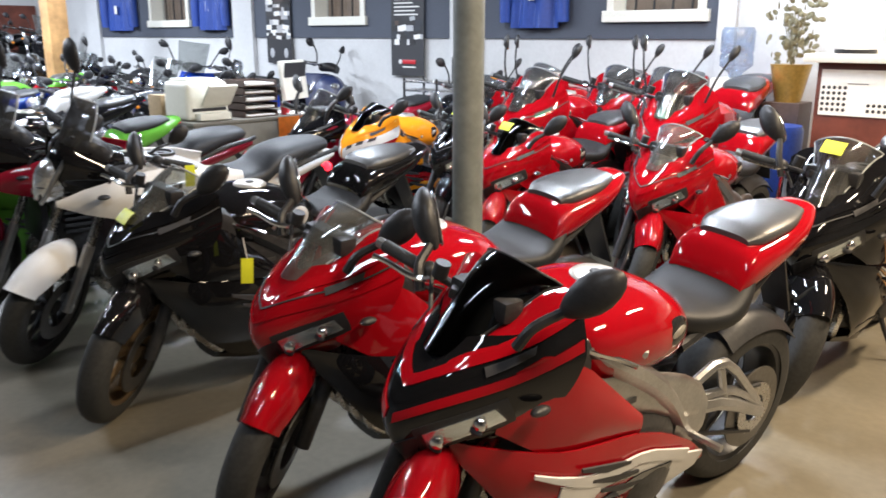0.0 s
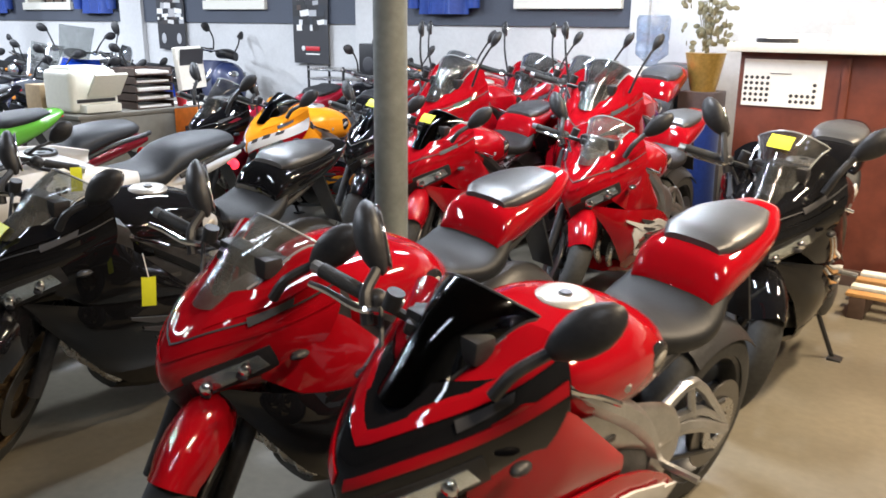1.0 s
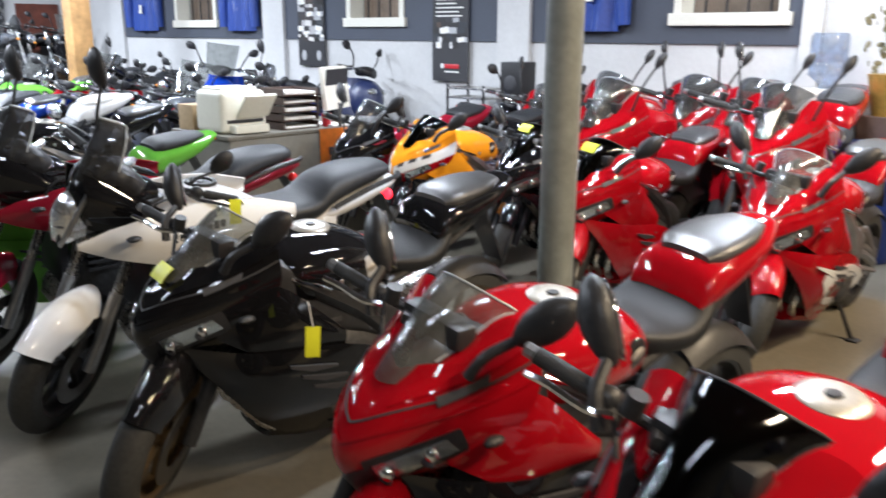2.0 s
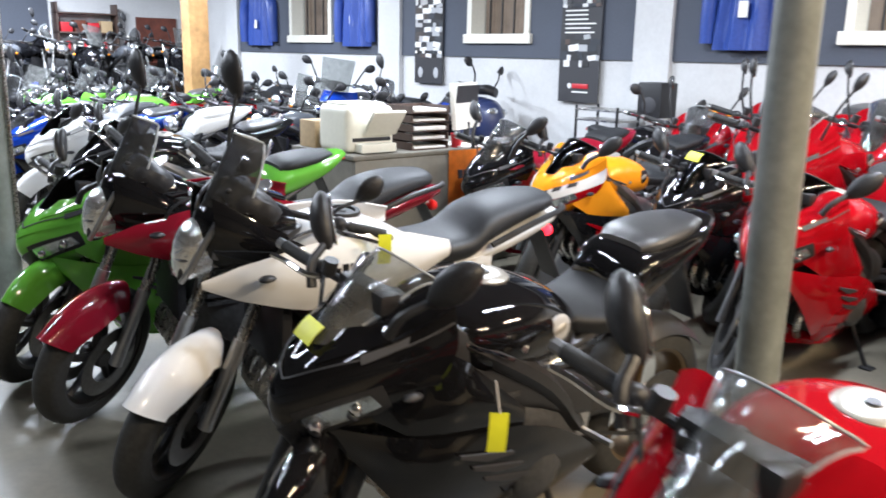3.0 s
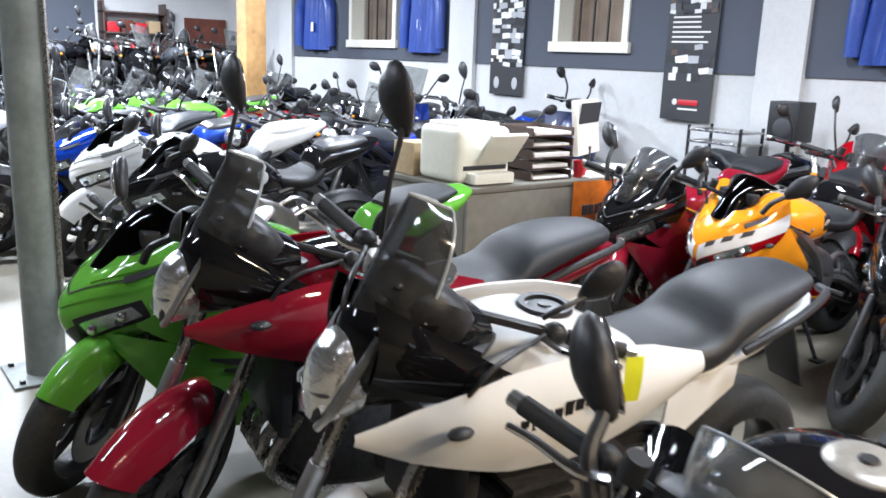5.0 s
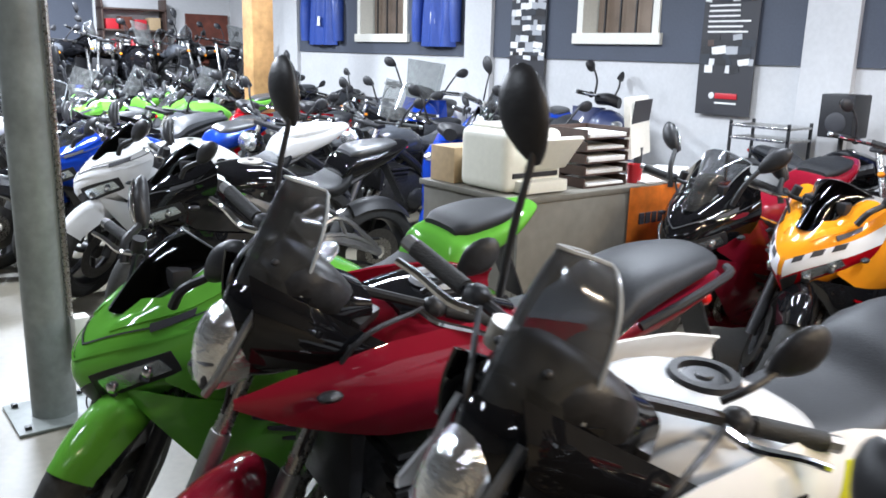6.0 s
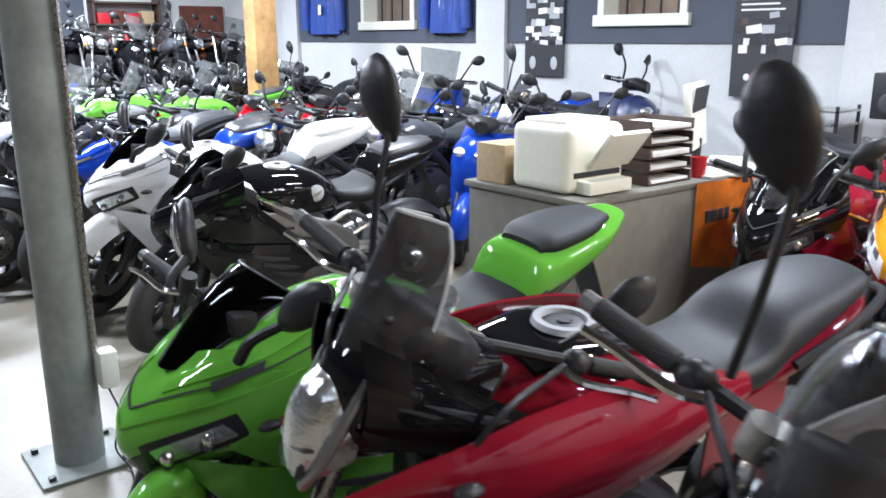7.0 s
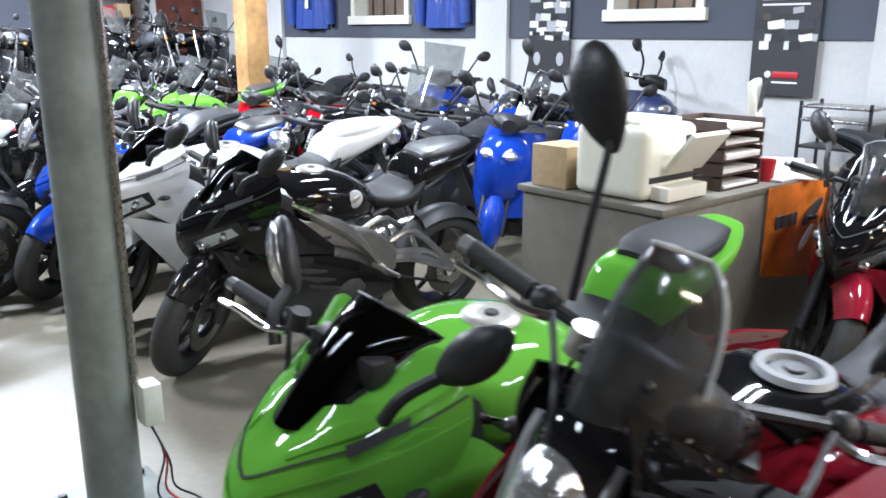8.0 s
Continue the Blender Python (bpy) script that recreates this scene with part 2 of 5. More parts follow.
# ---- motorcycle parts, x forward, y left, z up ----
def wheel(bike, name, x, r, width, mat, steer, spokes=5, fine=True, disc=True):
    n = 40 if fine else 24
    rr = r - 0.095 * r / 0.3
    h = width / 2
    rim_p = [(rr + 0.012, -h * 0.8), (rr + 0.012, h * 0.8), (rr - 0.004, h * 0.72), (rr - 0.022, h * 0.2), (rr - 0.022, -h * 0.2), (rr - 0.004, -h * 0.72)]
    rim = lathe(rim_p, n, (x, 0, r))
    hub = lathe([(0.001, -0.05), (0.035, -0.05), (0.042, -0.02), (0.042, 0.02), (0.035, 0.05), (0.001, 0.05)], 14, (x, 0, r))
    arms = []
    for i in range(spokes):
        a = 2 * math.pi * i / spokes + 0.3
        p0, p1, p2 = [Vector((x + q * math.cos(a + w), 0, r + q * math.sin(a + w))) for q, w in ((0.03, 0), (0.5 * rr, 0.05), (rr - 0.012, 0.16))]
        arms.append(tube([p0, p1, p2], 0.019, 7, 2, 0.75))
    ob = part(name, turned(rim if fine else merge(rim, hub, *arms), steer), mat, bike)
    if fine:
        part("hub", turned(hub, steer), mat, ob)
        for b in arms:
            part("spoke", turned(b, steer), mat, ob)
    t = []
    for i in range(13):
        a = math.pi * (i / 12)
        t.append((rr + 0.01 + (r - rr - 0.01) * math.sin(a) ** 0.62, h * math.cos(a) * (0.86 + 0.14 * math.sin(a))))
    part("tyre", turned(lathe(t, n, (x, 0, r)), steer), RUBBER, ob)
    if disc:
        for y in ((-0.068, 0.068) if width < 0.15 else (0.1,)):
            d = lathe([(0.09, y - 0.0025), (0.15, y - 0.0025), (0.15, y + 0.0025), (0.09, y + 0.0025)], n, (x, 0, r))
            part("brake_disc", turned(d, steer), DISC, ob)
    return ob


def fender(bike, x, r, mat, steer, a0=46, a1=122, w=0.074, beak=0.0):
    def fn(u, v):
        a = radians(a0 + (a1 - a0) * u)
        k = math.sin(math.pi * min(1, max(0.0, u * 1.15))) ** 0.4 if 0 < u < 0.87 else 0.55
        rad = r + 0.028 - 0.105 * abs(v) ** 2.6 + beak * (1 - u) ** 3 * 0.2
        return (x + rad * math.cos(a), w * v * (0.6 + 0.4 * k), r + rad * math.sin(a))
    part("front_fender", turned(sheet(fn, 16, 10), steer), mat, bike)


def mirror_on(bike, base, head, glass_front=False, steer=None, size=(0.028, 0.085, 0.05), stalk=0.009, rise=0.3):
    """Leaf-shaped mirror; rise tips the long axis of its head from level towards upright."""
    steer = steer or Matrix.Identity(4)
    side = 1 if head[1] > 0 else -1
    out = Vector((-0.35 * rise, side * math.cos(1.3 * rise), math.sin(1.3 * rise))).normalized()
    root = Vector(head) - out * size[1] * 0.8
    mid = (Vector(base) + root) / 2 + Vector((0.02, 0, 0.01))
    ob = part("mirror", turned(tube([base, mid, root, Vector(head) - out * size[1] * 0.3], stalk, 8, 4, 0.8), steer), PLASTIC, bike)
    face = Vector((1, side * 0.25, 0))
    face = (face - out * face.dot(out)).normalized()
    up = out.cross(face)
    rot = Matrix((face, out, up)).transposed().to_4x4()

    def leaf(dims, dx):
        bm = ball((0, 0, 0), (1, 1, 1), 18)
        for v in bm.verts:
            t = v.co.y
            k = (0.62 + 0.38 * math.sin(1.2 * (t + 0.9))) if t < 0.6 else 1.0
            v.co = Vector((v.co.x * dims[0] + dx - 0.012 * t * t, t * dims[1], v.co.z * dims[2] * k))
        return turned(turned(bm, Matrix.Translation(head) @ rot), steer)
    part("mirror_housing", leaf(size, 0), PLASTIC, ob)
    part("mirror_glass", leaf((size[0] * 0.3, size[1] * 0.88, size[2] * 0.86), size[0] * (0.76 if glass_front else -0.76)), MIRROR, ob)


def grips(bike, clamp, tip, steer, bar=0.011, silver=True):
    for s in (1, -1):
        a, b = Vector((clamp[0], s * clamp[1], clamp[2])), Vector((tip[0], s * tip[1], tip[2]))
        d = (b - a).normalized()
        bar_ob = part("handlebar", turned(tube([a, a.lerp(b, 0.5), b], bar, 8, 2), steer), DARK_ALLOY, bike)
        part("grip", turned(tube([b - d * 0.125, b + d * 0.005], 0.0175, 10, 1), steer), GRIP, bar_ob)
        part("bar_end", turned(tube([b + d * 0.005, b + d * 0.03], 0.015, 8, 1), steer), ALLOY, bar_ob)
        part("switch_box", turned(ball(b - d * 0.155, (0.026, 0.03, 0.026), 8), steer), PLASTIC, bar_ob)
        root = b - d * 0.17 + Vector((0.035, 0, 0.0))
        lever = tube([root, root + d * 0.05 + Vector((0.025, 0, -0.004)), root + d * 0.13 + Vector((0.018, 0, -0.008)), root + d * 0.185 + Vector((0.03, 0, -0.006))], 0.0095, 7, 3, 0.75)
        part("lever", turned(lever, steer), CHROME if silver else DARK_ALLOY, bar_ob)


def running_gear(bike, kind, steer, rim, fine, swing):
    wheel(bike, "front_wheel", 0.70, 0.30, 0.12, rim, steer, 6 if kind == "sport" else 5, fine)
    wheel(bike, "rear_wheel", -0.69, 0.31, 0.175, rim, Matrix.Identity(4), 5, fine)
    top = (0.45, 0.90) if kind == "sport" else (0.42, 0.98)
    for s in (1, -1):
        f = part("fork_leg", turned(tube([(0.70, s * 0.10, 0.30), (0.70 + (top[0] - 0.7) * 0.45, s * 0.10, 0.30 + (top[1] - 0.3) * 0.45)], 0.026, 10, 1), steer), DARK_ALLOY if kind == "sport" else ALLOY, bike)
        part("fork_tube", turned(tube([(0.70 + (top[0] - 0.7) * 0.4, s * 0.10, 0.30 + (top[1] - 0.3) * 0.4), (top[0], s * 0.10, top[1])], 0.021, 10, 1), steer), STEEL, f)
        part("brake_caliper", turned(ball((0.61, s * 0.085, 0.36), (0.03, 0.022, 0.05), 8), steer), DARK_ALLOY, f)
        arm = merge(tube([(-0.18, s * 0.09, 0.43), (-0.42, s * 0.115, 0.42), (-0.69, s * 0.125, 0.31)], 0.034, 8, 3, 0.7),
                    tube([(-0.30, s * 0.11, 0.46), (-0.50, s * 0.12, 0.44), (-0.69, s * 0.125, 0.33)], 0.018, 8, 3, 0.8))
        part("swingarm", arm, swing, bike)
        if swing is ALLOY:
            part("swingarm_brace", merge(tube([(-0.26, s * 0.115, 0.52), (-0.42, s * 0.12, 0.56), (-0.66, s * 0.125, 0.36)], 0.017, 8, 3), tube([(-0.40, s * 0.12, 0.55), (-0.46, s * 0.12, 0.42)], 0.014, 8, 1)), swing, bike)
            part("rear_set_plate", loft([(-0.13, 0.50, 0.008, 0.05, 0.09, 3), (-0.20, 0.48, 0.010, 0.11, 0.13, 2.6), (-0.28, 0.46, 0.006, 0.04, 0.06, 2.2)], 14, 3), ALLOY, bike).location = (0, s * 0.165, 0)
        spar = tube([(0.40, s * 0.06, 0.86), (0.25, s * 0.165, 0.78), (0.0, s * 0.175, 0.62), (-0.2, s * 0.14, 0.42)], 0.042, 8, 4, 0.75)
        part("frame_spar", spar, swing if kind == "sport" else DARK_ALLOY, bike)
        peg = part("footpeg", tube([(-0.22, s * 0.14, 0.40), (-0.23, s * 0.27, 0.40)], 0.012, 7, 1), ALLOY, bike)
        part("heel_plate", box(-0.27, -0.2, s * 0.135 - 0.004, s * 0.135 + 0.004, 0.36, 0.5, 0.003), ALLOY, peg)
    part("triple_clamp", turned(box(top[0] - 0.05, top[0] + 0.05, -0.13, 0.13, top[1] - 0.02, top[1] + 0.012, 0.012), steer), DARK_ALLOY, bike)
    eng = merge(loft([(0.34, 0.42, 0.12, 0.12, 0.14, 3), (0.24, 0.42, 0.19, 0.2, 0.19, 4), (0.0, 0.40, 0.2, 0.2, 0.18, 4), (-0.2, 0.40, 0.15, 0.14, 0.13, 3)], 16, 2),
                ball((0.02, 0.2, 0.36), (0.1, 0.035, 0.1), 12), ball((-0.08, -0.2, 0.36), (0.11, 0.035, 0.11), 12))
    for i in range(4):
        eng = merge(eng, box(0.12, 0.3, -0.195, 0.195, 0.52 + i * 0.035, 0.535 + i * 0.035))
    part("engine", eng, ENGINE, bike)
    part("radiator", turned(box(0.375, 0.41, -0.17, 0.17, 0.46, 0.72, 0.008), Matrix.Identity(4)), PLASTIC, bike)
    part("drive_chain", merge(tube([(-0.15, 0.11, 0.45), (-0.69, 0.11, 0.40)], 0.008, 6, 1), tube([(-0.15, 0.11, 0.38), (-0.69, 0.11, 0.22)], 0.008, 6, 1)), DARK_ALLOY, bike)
    part("sprocket", lathe([(0.05, 0.105), (0.095, 0.105), (0.095, 0.113), (0.05, 0.113)], 24, (-0.69, 0, 0.31)), STEEL, bike)
    part("exhaust_header", merge(*[tube([(0.33, y, 0.5), (0.42, y, 0.34), (0.25, y * 0.6, 0.2), (-0.15, y * 0.3, 0.19)], 0.019, 7, 3) for y in (-0.12, -0.04, 0.04, 0.12)]), STEEL, bike)
    part("side_stand", merge(tube([(-0.08, 0.16, 0.25), (-0.12, 0.27, 0.03)], 0.011, 7, 1), box(-0.15, -0.08, 0.25, 0.31, 0.025, 0.04, 0.004)), DARK_ALLOY, bike)


def yellow_tag(bike, at, normal_yaw=0.0, tilt=35, w=0.075, h=0.05, m=None):
    bm = sheet(lambda u, v: (0.004 * math.sin(3 * u), v * w / 2, (u - 0.5) * h), 4, 4, 0.001)
    part("price_tag", turned(bm, (m or Matrix.Identity(4)) @ Matrix.Translation(at) @ Matrix.Rotation(radians(normal_yaw), 4, "Z") @ Matrix.Rotation(radians(-tilt), 4, "Y")), TAG, bike, "small yellow paper tag")


def cap_on(bike, x, z, tilt, mat=PALE_CAP, r=0.062):
    m = Matrix.Translation((x, 0, z)) @ Matrix.Rotation(radians(tilt), 4, "Y") @ Matrix.Rotation(radians(90), 4, "X")
    ob = part("fuel_cap", turned(lathe([(0.001, -0.004), (0.001, 0.006), (r * 0.55, 0.008), (r * 0.9, 0.006), (r, 0.0), (r, -0.004)], 28), m), mat, bike)
    part("cap_lock", turned(lathe([(0.001, 0.009), (0.001, 0.012), (0.015, 0.012), (0.017, 0.009)], 12), m), DARK_ALLOY, ob)


def side_strip(xs, zt, zb, ymax, flat=0.0, proud=0.0, front=0.35, nu=16, nv=8, pull=0.14, sides=(1, -1), bulge=0.0):
    out = []
    for s in sides:
        def fn(u, v):
            x = xs[0] + (xs[-1] - xs[0]) * u
            z = lerp(x, xs, zb) + (lerp(x, xs, zt) - lerp(x, xs, zb)) * (v + 1) / 2
            y = ymax + proud - 0.55 * max(0, 0.62 - z) ** 2 - 0.5 * max(0, z - 0.84) ** 1.5 - pull * (max(0, x - front) / 0.3) ** 2 - flat * max(0, -x) + bulge * (1 - v * v) * math.sin(math.pi * min(1, 0.15 + 0.8 * u))
            return (x, s * y, z)
        out.append(sheet(fn, nu, nv, 0.006))
    return out


# nose mask of a sport bike, top to chin: ridge x, z, then edge x, y, z
FACE = np.array(glide([(0.62, 0.845, 0.395, 0.205, 0.945), (0.735, 0.755, 0.405, 0.235, 0.83), (0.775, 0.655, 0.47, 0.195, 0.70), (0.70, 0.535, 0.61, 0.045, 0.55)], 10))


def nose_at(u, v, lift=0.0):
    k = [float(np.interp(u * 30, range(31), FACE[:, c])) for c in range(5)]
    t, s = abs(v), (1 if v > 0 else -1)
    y = k[3] * t ** 0.88
    return (k[0] + (k[2] - k[0]) * t ** 1.75 + lift * 0.75, s * (y + lift * 0.75 * t), k[1] + (k[4] - k[1]) * t ** 1.25 + 0.012 * math.sin(2 * math.pi * t) * (1 - u) + lift * 0.3)


def nose_patch(corners, s, lift=0.007, nu=12, nv=6, thick=0.004):
    """Panel, stripe or lamp lying on the nose mask: corners as (down, out) from the inner top round to the inner bottom."""
    (a, b), (c, d), (e, f), (g, h) = corners

    def fn(p, q):
        q = (q + 1) / 2
        u = (a * (1 - p) + c * p) * (1 - q) + (g * (1 - p) + e * p) * q
        v = (b * (1 - p) + d * p) * (1 - q) + (h * (1 - p) + f * p) * q
        return nose_at(u, s * v, lift)
    return sheet(fn, nu, nv, thick)


def sport_bike(label, body, accent=None, screen=SMOKE, rim=DARK_ALLOY, swing=DARK_ALLOY, seat=VINYL, pillion=PILLION, tail=None, fend=None, tag=None,
               mirror_front=False, steer_deg=38, fine=True, swoosh=None, nose=None, veed=None, band=None, chin=None, cap=PALE_CAP, lower=None, tall=0.0, words=False, hood=False, band_width=0.14, ears=False):
    bike = thing("motorcycle", label, "motorcycle", "motorcycles in the showroom")
    axis = Vector((-0.25, 0, 0.6)).normalized()
    steer = Matrix.Translation((0.45, 0, 0.9)) @ Matrix.Rotation(radians(steer_deg), 4, axis) @ Matrix.Translation((-0.45, 0, -0.9))
    accent, tail, fend, nose, lower = accent or BLACK, tail or body, fend or body, nose or body, lower or body
    running_gear(bike, "sport", steer, rim, fine, swing)
    fender(bike, 0.70, 0.30, fend, steer, 42, 125, 0.078)
    n = 28 if fine else 14
    # upper cowl, windscreen and lights
    cowl = part("nose_cowl", sheet(lambda u, v: nose_at(u, v), n, n, 0.008), nose, bike)
    part("cowl_liner", loft([(0.69, 0.71, 0.02, 0.02, 0.03, 2), (0.61, 0.725, 0.09, 0.06, 0.09, 2), (0.50, 0.75, 0.15, 0.09, 0.11, 2), (0.41, 0.775, 0.165, 0.08, 0.11, 2)], 14, 2), PLASTIC, cowl)
    part("intake_mouth", nose_patch([(0.80, 0.0), (0.70, 0.30), (0.88, 0.34), (0.97, 0.0)], 1, 0.006, 6, 4), PLASTIC, cowl)

    def screen_at(u, v):
        w = 0.05 + 0.08 * u ** 0.8
        return (0.675 - 0.215 * u - 0.13 * v * v * min(1.0, 0.25 + 2 * u) * (1 - 0.5 * u), v * w, 0.828 + (0.20 + tall) * u + 0.035 * math.sin(3.1 * u) - 0.045 * v * v + 0.05 * v * v * (1 - u))
    sc = part("windscreen", sheet(screen_at, 16, 14, 0.004), screen, cowl)
    part("screen_rim", tube([screen_at(a / 6, -1) for a in range(1, 6)] + [screen_at(1, b / 4 - 1) for b in range(9)] + [screen_at(1 - a / 6, 1) for a in range(1, 6)], 0.0032, 6, 2), SCREEN_EDGE if screen is not DARK_SCREEN else PLASTIC, sc)
    for s in (1, -1):
        # shoulder panel closing the cowl between the screen's side and the outer edge
        def shoulder(p, q):
            a, b = Vector(screen_at(0.04 + 0.86 * p, s * 0.98)), Vector(nose_at(0.26 * (1 - p), s * (0.22 + 0.78 * p), 0.006))
            q = (q + 1) / 2
            return a.lerp(b, q) + Vector((0, 0, -0.012 * (1 - q) + 0.012 * math.sin(math.pi * q)))
        part("screen_shoulder", sheet(shoulder, 14, 6, 0.005), veed or nose, cowl)
        hl = part("headlight", nose_patch([(0.68, 0.34), (0.51, 0.68), (0.62, 0.79), (0.84, 0.44)], s, 0.006), REFLECTOR, cowl)
        part("headlight_rim", nose_patch([(0.64, 0.24), (0.44, 0.71), (0.66, 0.86), (0.91, 0.38)], s, 0.003), PLASTIC, hl)
        part("headlight_lens", nose_patch([(0.68, 0.33), (0.50, 0.69), (0.63, 0.80), (0.85, 0.43)], s, 0.014), LENS, hl)
        for u, v in ((0.74, 0.46), (0.61, 0.65)):
            part("lamp_bulb", ball(nose_at(u, s * v, 0.006), (0.016, 0.022, 0.020), 10), CHROME, hl)
            part("lamp_shade", ball(nose_at(u + 0.05, s * v, 0.004), (0.012, 0.028, 0.012), 8), INK, hl)
        if veed:
            part("cowl_vee", nose_patch([(0.24, 0.0), (0.0, 0.78), (0.0, 1.0), (0.33, 0.0)], s, 0.0055, 14, 6), veed, cowl)
        if band:
            part("cowl_band", nose_patch([(0.52, 0.04), (0.16, 0.99), (0.16 + band_width, 0.99), (0.52 + band_width, 0.05)], s, 0.0055, 14, 6), band, cowl)
        if chin:
            part("cowl_chin", nose_patch([(0.74, 0.0), (0.38, 0.99), (0.62, 0.99), (0.98, 0.0)], s, 0.0045, 14, 6), chin, cowl)
        if words:
            for k in range(3):
                o = 0.2 * k
                part("letter_bar", nose_patch([(0.47 - 0.36 * o, 0.14 + o), (0.44 - 0.36 * o, 0.26 + o), (0.52 - 0.36 * o, 0.26 + o), (0.56 - 0.36 * o, 0.14 + o)], s, 0.010, 3, 3), INK, cowl)
        if not (veed or band):
            part("panel_seam", nose_patch([(0.36, 0.0), (0.10, 0.99), (0.115, 0.99), (0.375, 0.0)], s, 0.006, 14, 1, 0.003), INK, cowl)
            part("cowl_crease", nose_patch([(0.50, 0.0), (0.22, 0.99), (0.235, 0.99), (0.525, 0.0)], s, 0.007, 14, 1, 0.003), nose, cowl)
        part("air_slot", nose_patch([(0.20, 0.50), (0.10, 0.76), (0.16, 0.76), (0.27, 0.54)], s, 0.0085, 6, 3), INK, cowl)
        part("inner_panel", loft([(0.42, 0.80, 0.006, 0.09, 0.06, 2.4), (0.32, 0.76, 0.008, 0.08, 0.10, 2.4), (0.20, 0.68, 0.006, 0.04, 0.06, 2.2)], 12, 2), PLASTIC, bike).location = (0, s * 0.17, 0)
        part("brake_hose", turned(tube([(0.40, s * 0.2, 0.88), (0.52, s * 0.14, 0.78), (0.58, s * 0.11, 0.56), (0.63, s * 0.1, 0.38)], 0.006, 6, 4), steer), PLASTIC, bike)
        if ears:
            mirror_on(bike, (0.50, s * 0.17, 0.93), (0.45, s * 0.26, 1.20), False, None, (0.014, 0.052, 0.024), 0.007, 0.95)
        else:
            mirror_on(bike, (0.57, s * 0.175, 0.89), (0.485, s * 0.285, 1.035 + tall), mirror_front and s < 0, None, (0.030, 0.092, 0.046), 0.014, 0.62)
        sig = part("turn_signal", ball((0.52, s * 0.225, 0.74), (0.03, 0.016, 0.012), 10), PLASTIC, bike)
        part("signal_lens", ball((0.532, s * 0.228, 0.74), (0.022, 0.012, 0.009), 8), LENS, sig)
    # side fairings: an upper flank behind the cowl and a lower panel with a dark gap between
    for bm in side_strip([0.12, 0.24, 0.36, 0.48, 0.58], [0.60, 0.70, 0.80, 0.86, 0.80], [0.54, 0.56, 0.58, 0.60, 0.66], 0.222, pull=0.12, bulge=0.012):
        part("upper_flank", bm, body, bike)
    xs = [-0.26, -0.16, 0.0, 0.15, 0.3, 0.45, 0.58, 0.66]
    zt = [0.34, 0.42, 0.51, 0.56, 0.58, 0.60, 0.62, 0.63]
    zb = [0.30, 0.22, 0.185, 0.18, 0.22, 0.34, 0.50, 0.60]
    for bm in side_strip(xs, zt, zb, 0.235, bulge=0.02):
        part("side_fairing", bm, lower, bike)
    for k in range(3):
        o = 0.055 * k
        for bm in side_strip([0.06 + o, 0.16 + o, 0.26 + o], [0.385 + o, 0.41 + o, 0.435 + o], [0.375 + o, 0.385 + o, 0.425 + o], 0.235, proud=0.022, nu=6, nv=2):
            part("louvre", bm, INK, bike)
    if swoosh:
        for bm in side_strip([-0.22, 0.0, 0.25, 0.42], [0.37, 0.44, 0.47, 0.50], [0.31, 0.25, 0.29, 0.46], 0.235, proud=0.018, nu=12, nv=5):
            part("fairing_decal", bm, swoosh, bike)
        for bm in side_strip([-0.12, 0.1, 0.3, 0.5], [0.42, 0.50, 0.50, 0.555], [0.38, 0.465, 0.46, 0.545], 0.235, proud=0.021, nu=10, nv=3):
            part("fairing_stripe", bm, swoosh, bike)
        for bm in side_strip([-0.05, 0.1, 0.3], [0.40, 0.42, 0.38], [0.33, 0.37, 0.35], 0.235, proud=0.0215, nu=10, nv=3):
            part("fairing_stripe", bm, accent, bike)
    part("belly_pan", loft([(0.34, 0.22, 0.1, 0.06, 0.04, 2.5), (0.1, 0.20, 0.15, 0.06, 0.06, 3), (-0.26, 0.22, 0.1, 0.05, 0.05, 2.5)], 12, 2), lower, bike)
    # tank and seats
    tank = part("fuel_tank", loft([(0.37, 0.80, 0.10, 0.05, 0.10, 2.4), (0.29, 0.80, 0.19, 0.095, 0.13, 2.6), (0.12, 0.795, 0.215, 0.118, 0.13, 2.6), (-0.04, 0.775, 0.19, 0.108, 0.12, 2.5),
                                   (-0.15, 0.74, 0.135, 0.085, 0.09, 2.3), (-0.22, 0.71, 0.08, 0.05, 0.06, 2.2)], n, 4), body, bike)
    cap_on(bike, 0.12, 0.914, 2, cap, 0.07)
    for s in (1, -1):
        badge = part("tank_badge", ball((0.0, s * 0.195, 0.80), (0.045, 0.012, 0.045), 18), DECAL_BLACK if body is not BLACK else SILVER, tank)
        part("badge_mark", ball((0.0, s * 0.204, 0.803), (0.028, 0.006, 0.014), 10, Matrix.Rotation(0.5, 4, "Y")), PALE_CAP, badge)
        part("frame_cover", loft([(0.30, 0.70, 0.012, 0.05, 0.06, 2.4), (0.1, 0.64, 0.016, 0.06, 0.06, 2.4), (-0.12, 0.56, 0.014, 0.07, 0.07, 2.4), (-0.22, 0.52, 0.01, 0.04, 0.05, 2.4)], 12, 3), swing if swing is ALLOY else PLASTIC, bike).location = (0, s * 0.175, 0)
        part("seat_rail", tube([(-0.15, s * 0.12, 0.68), (-0.45, s * 0.115, 0.77), (-0.66, s * 0.09, 0.86)], 0.017, 8, 3), DARK_ALLOY, bike)
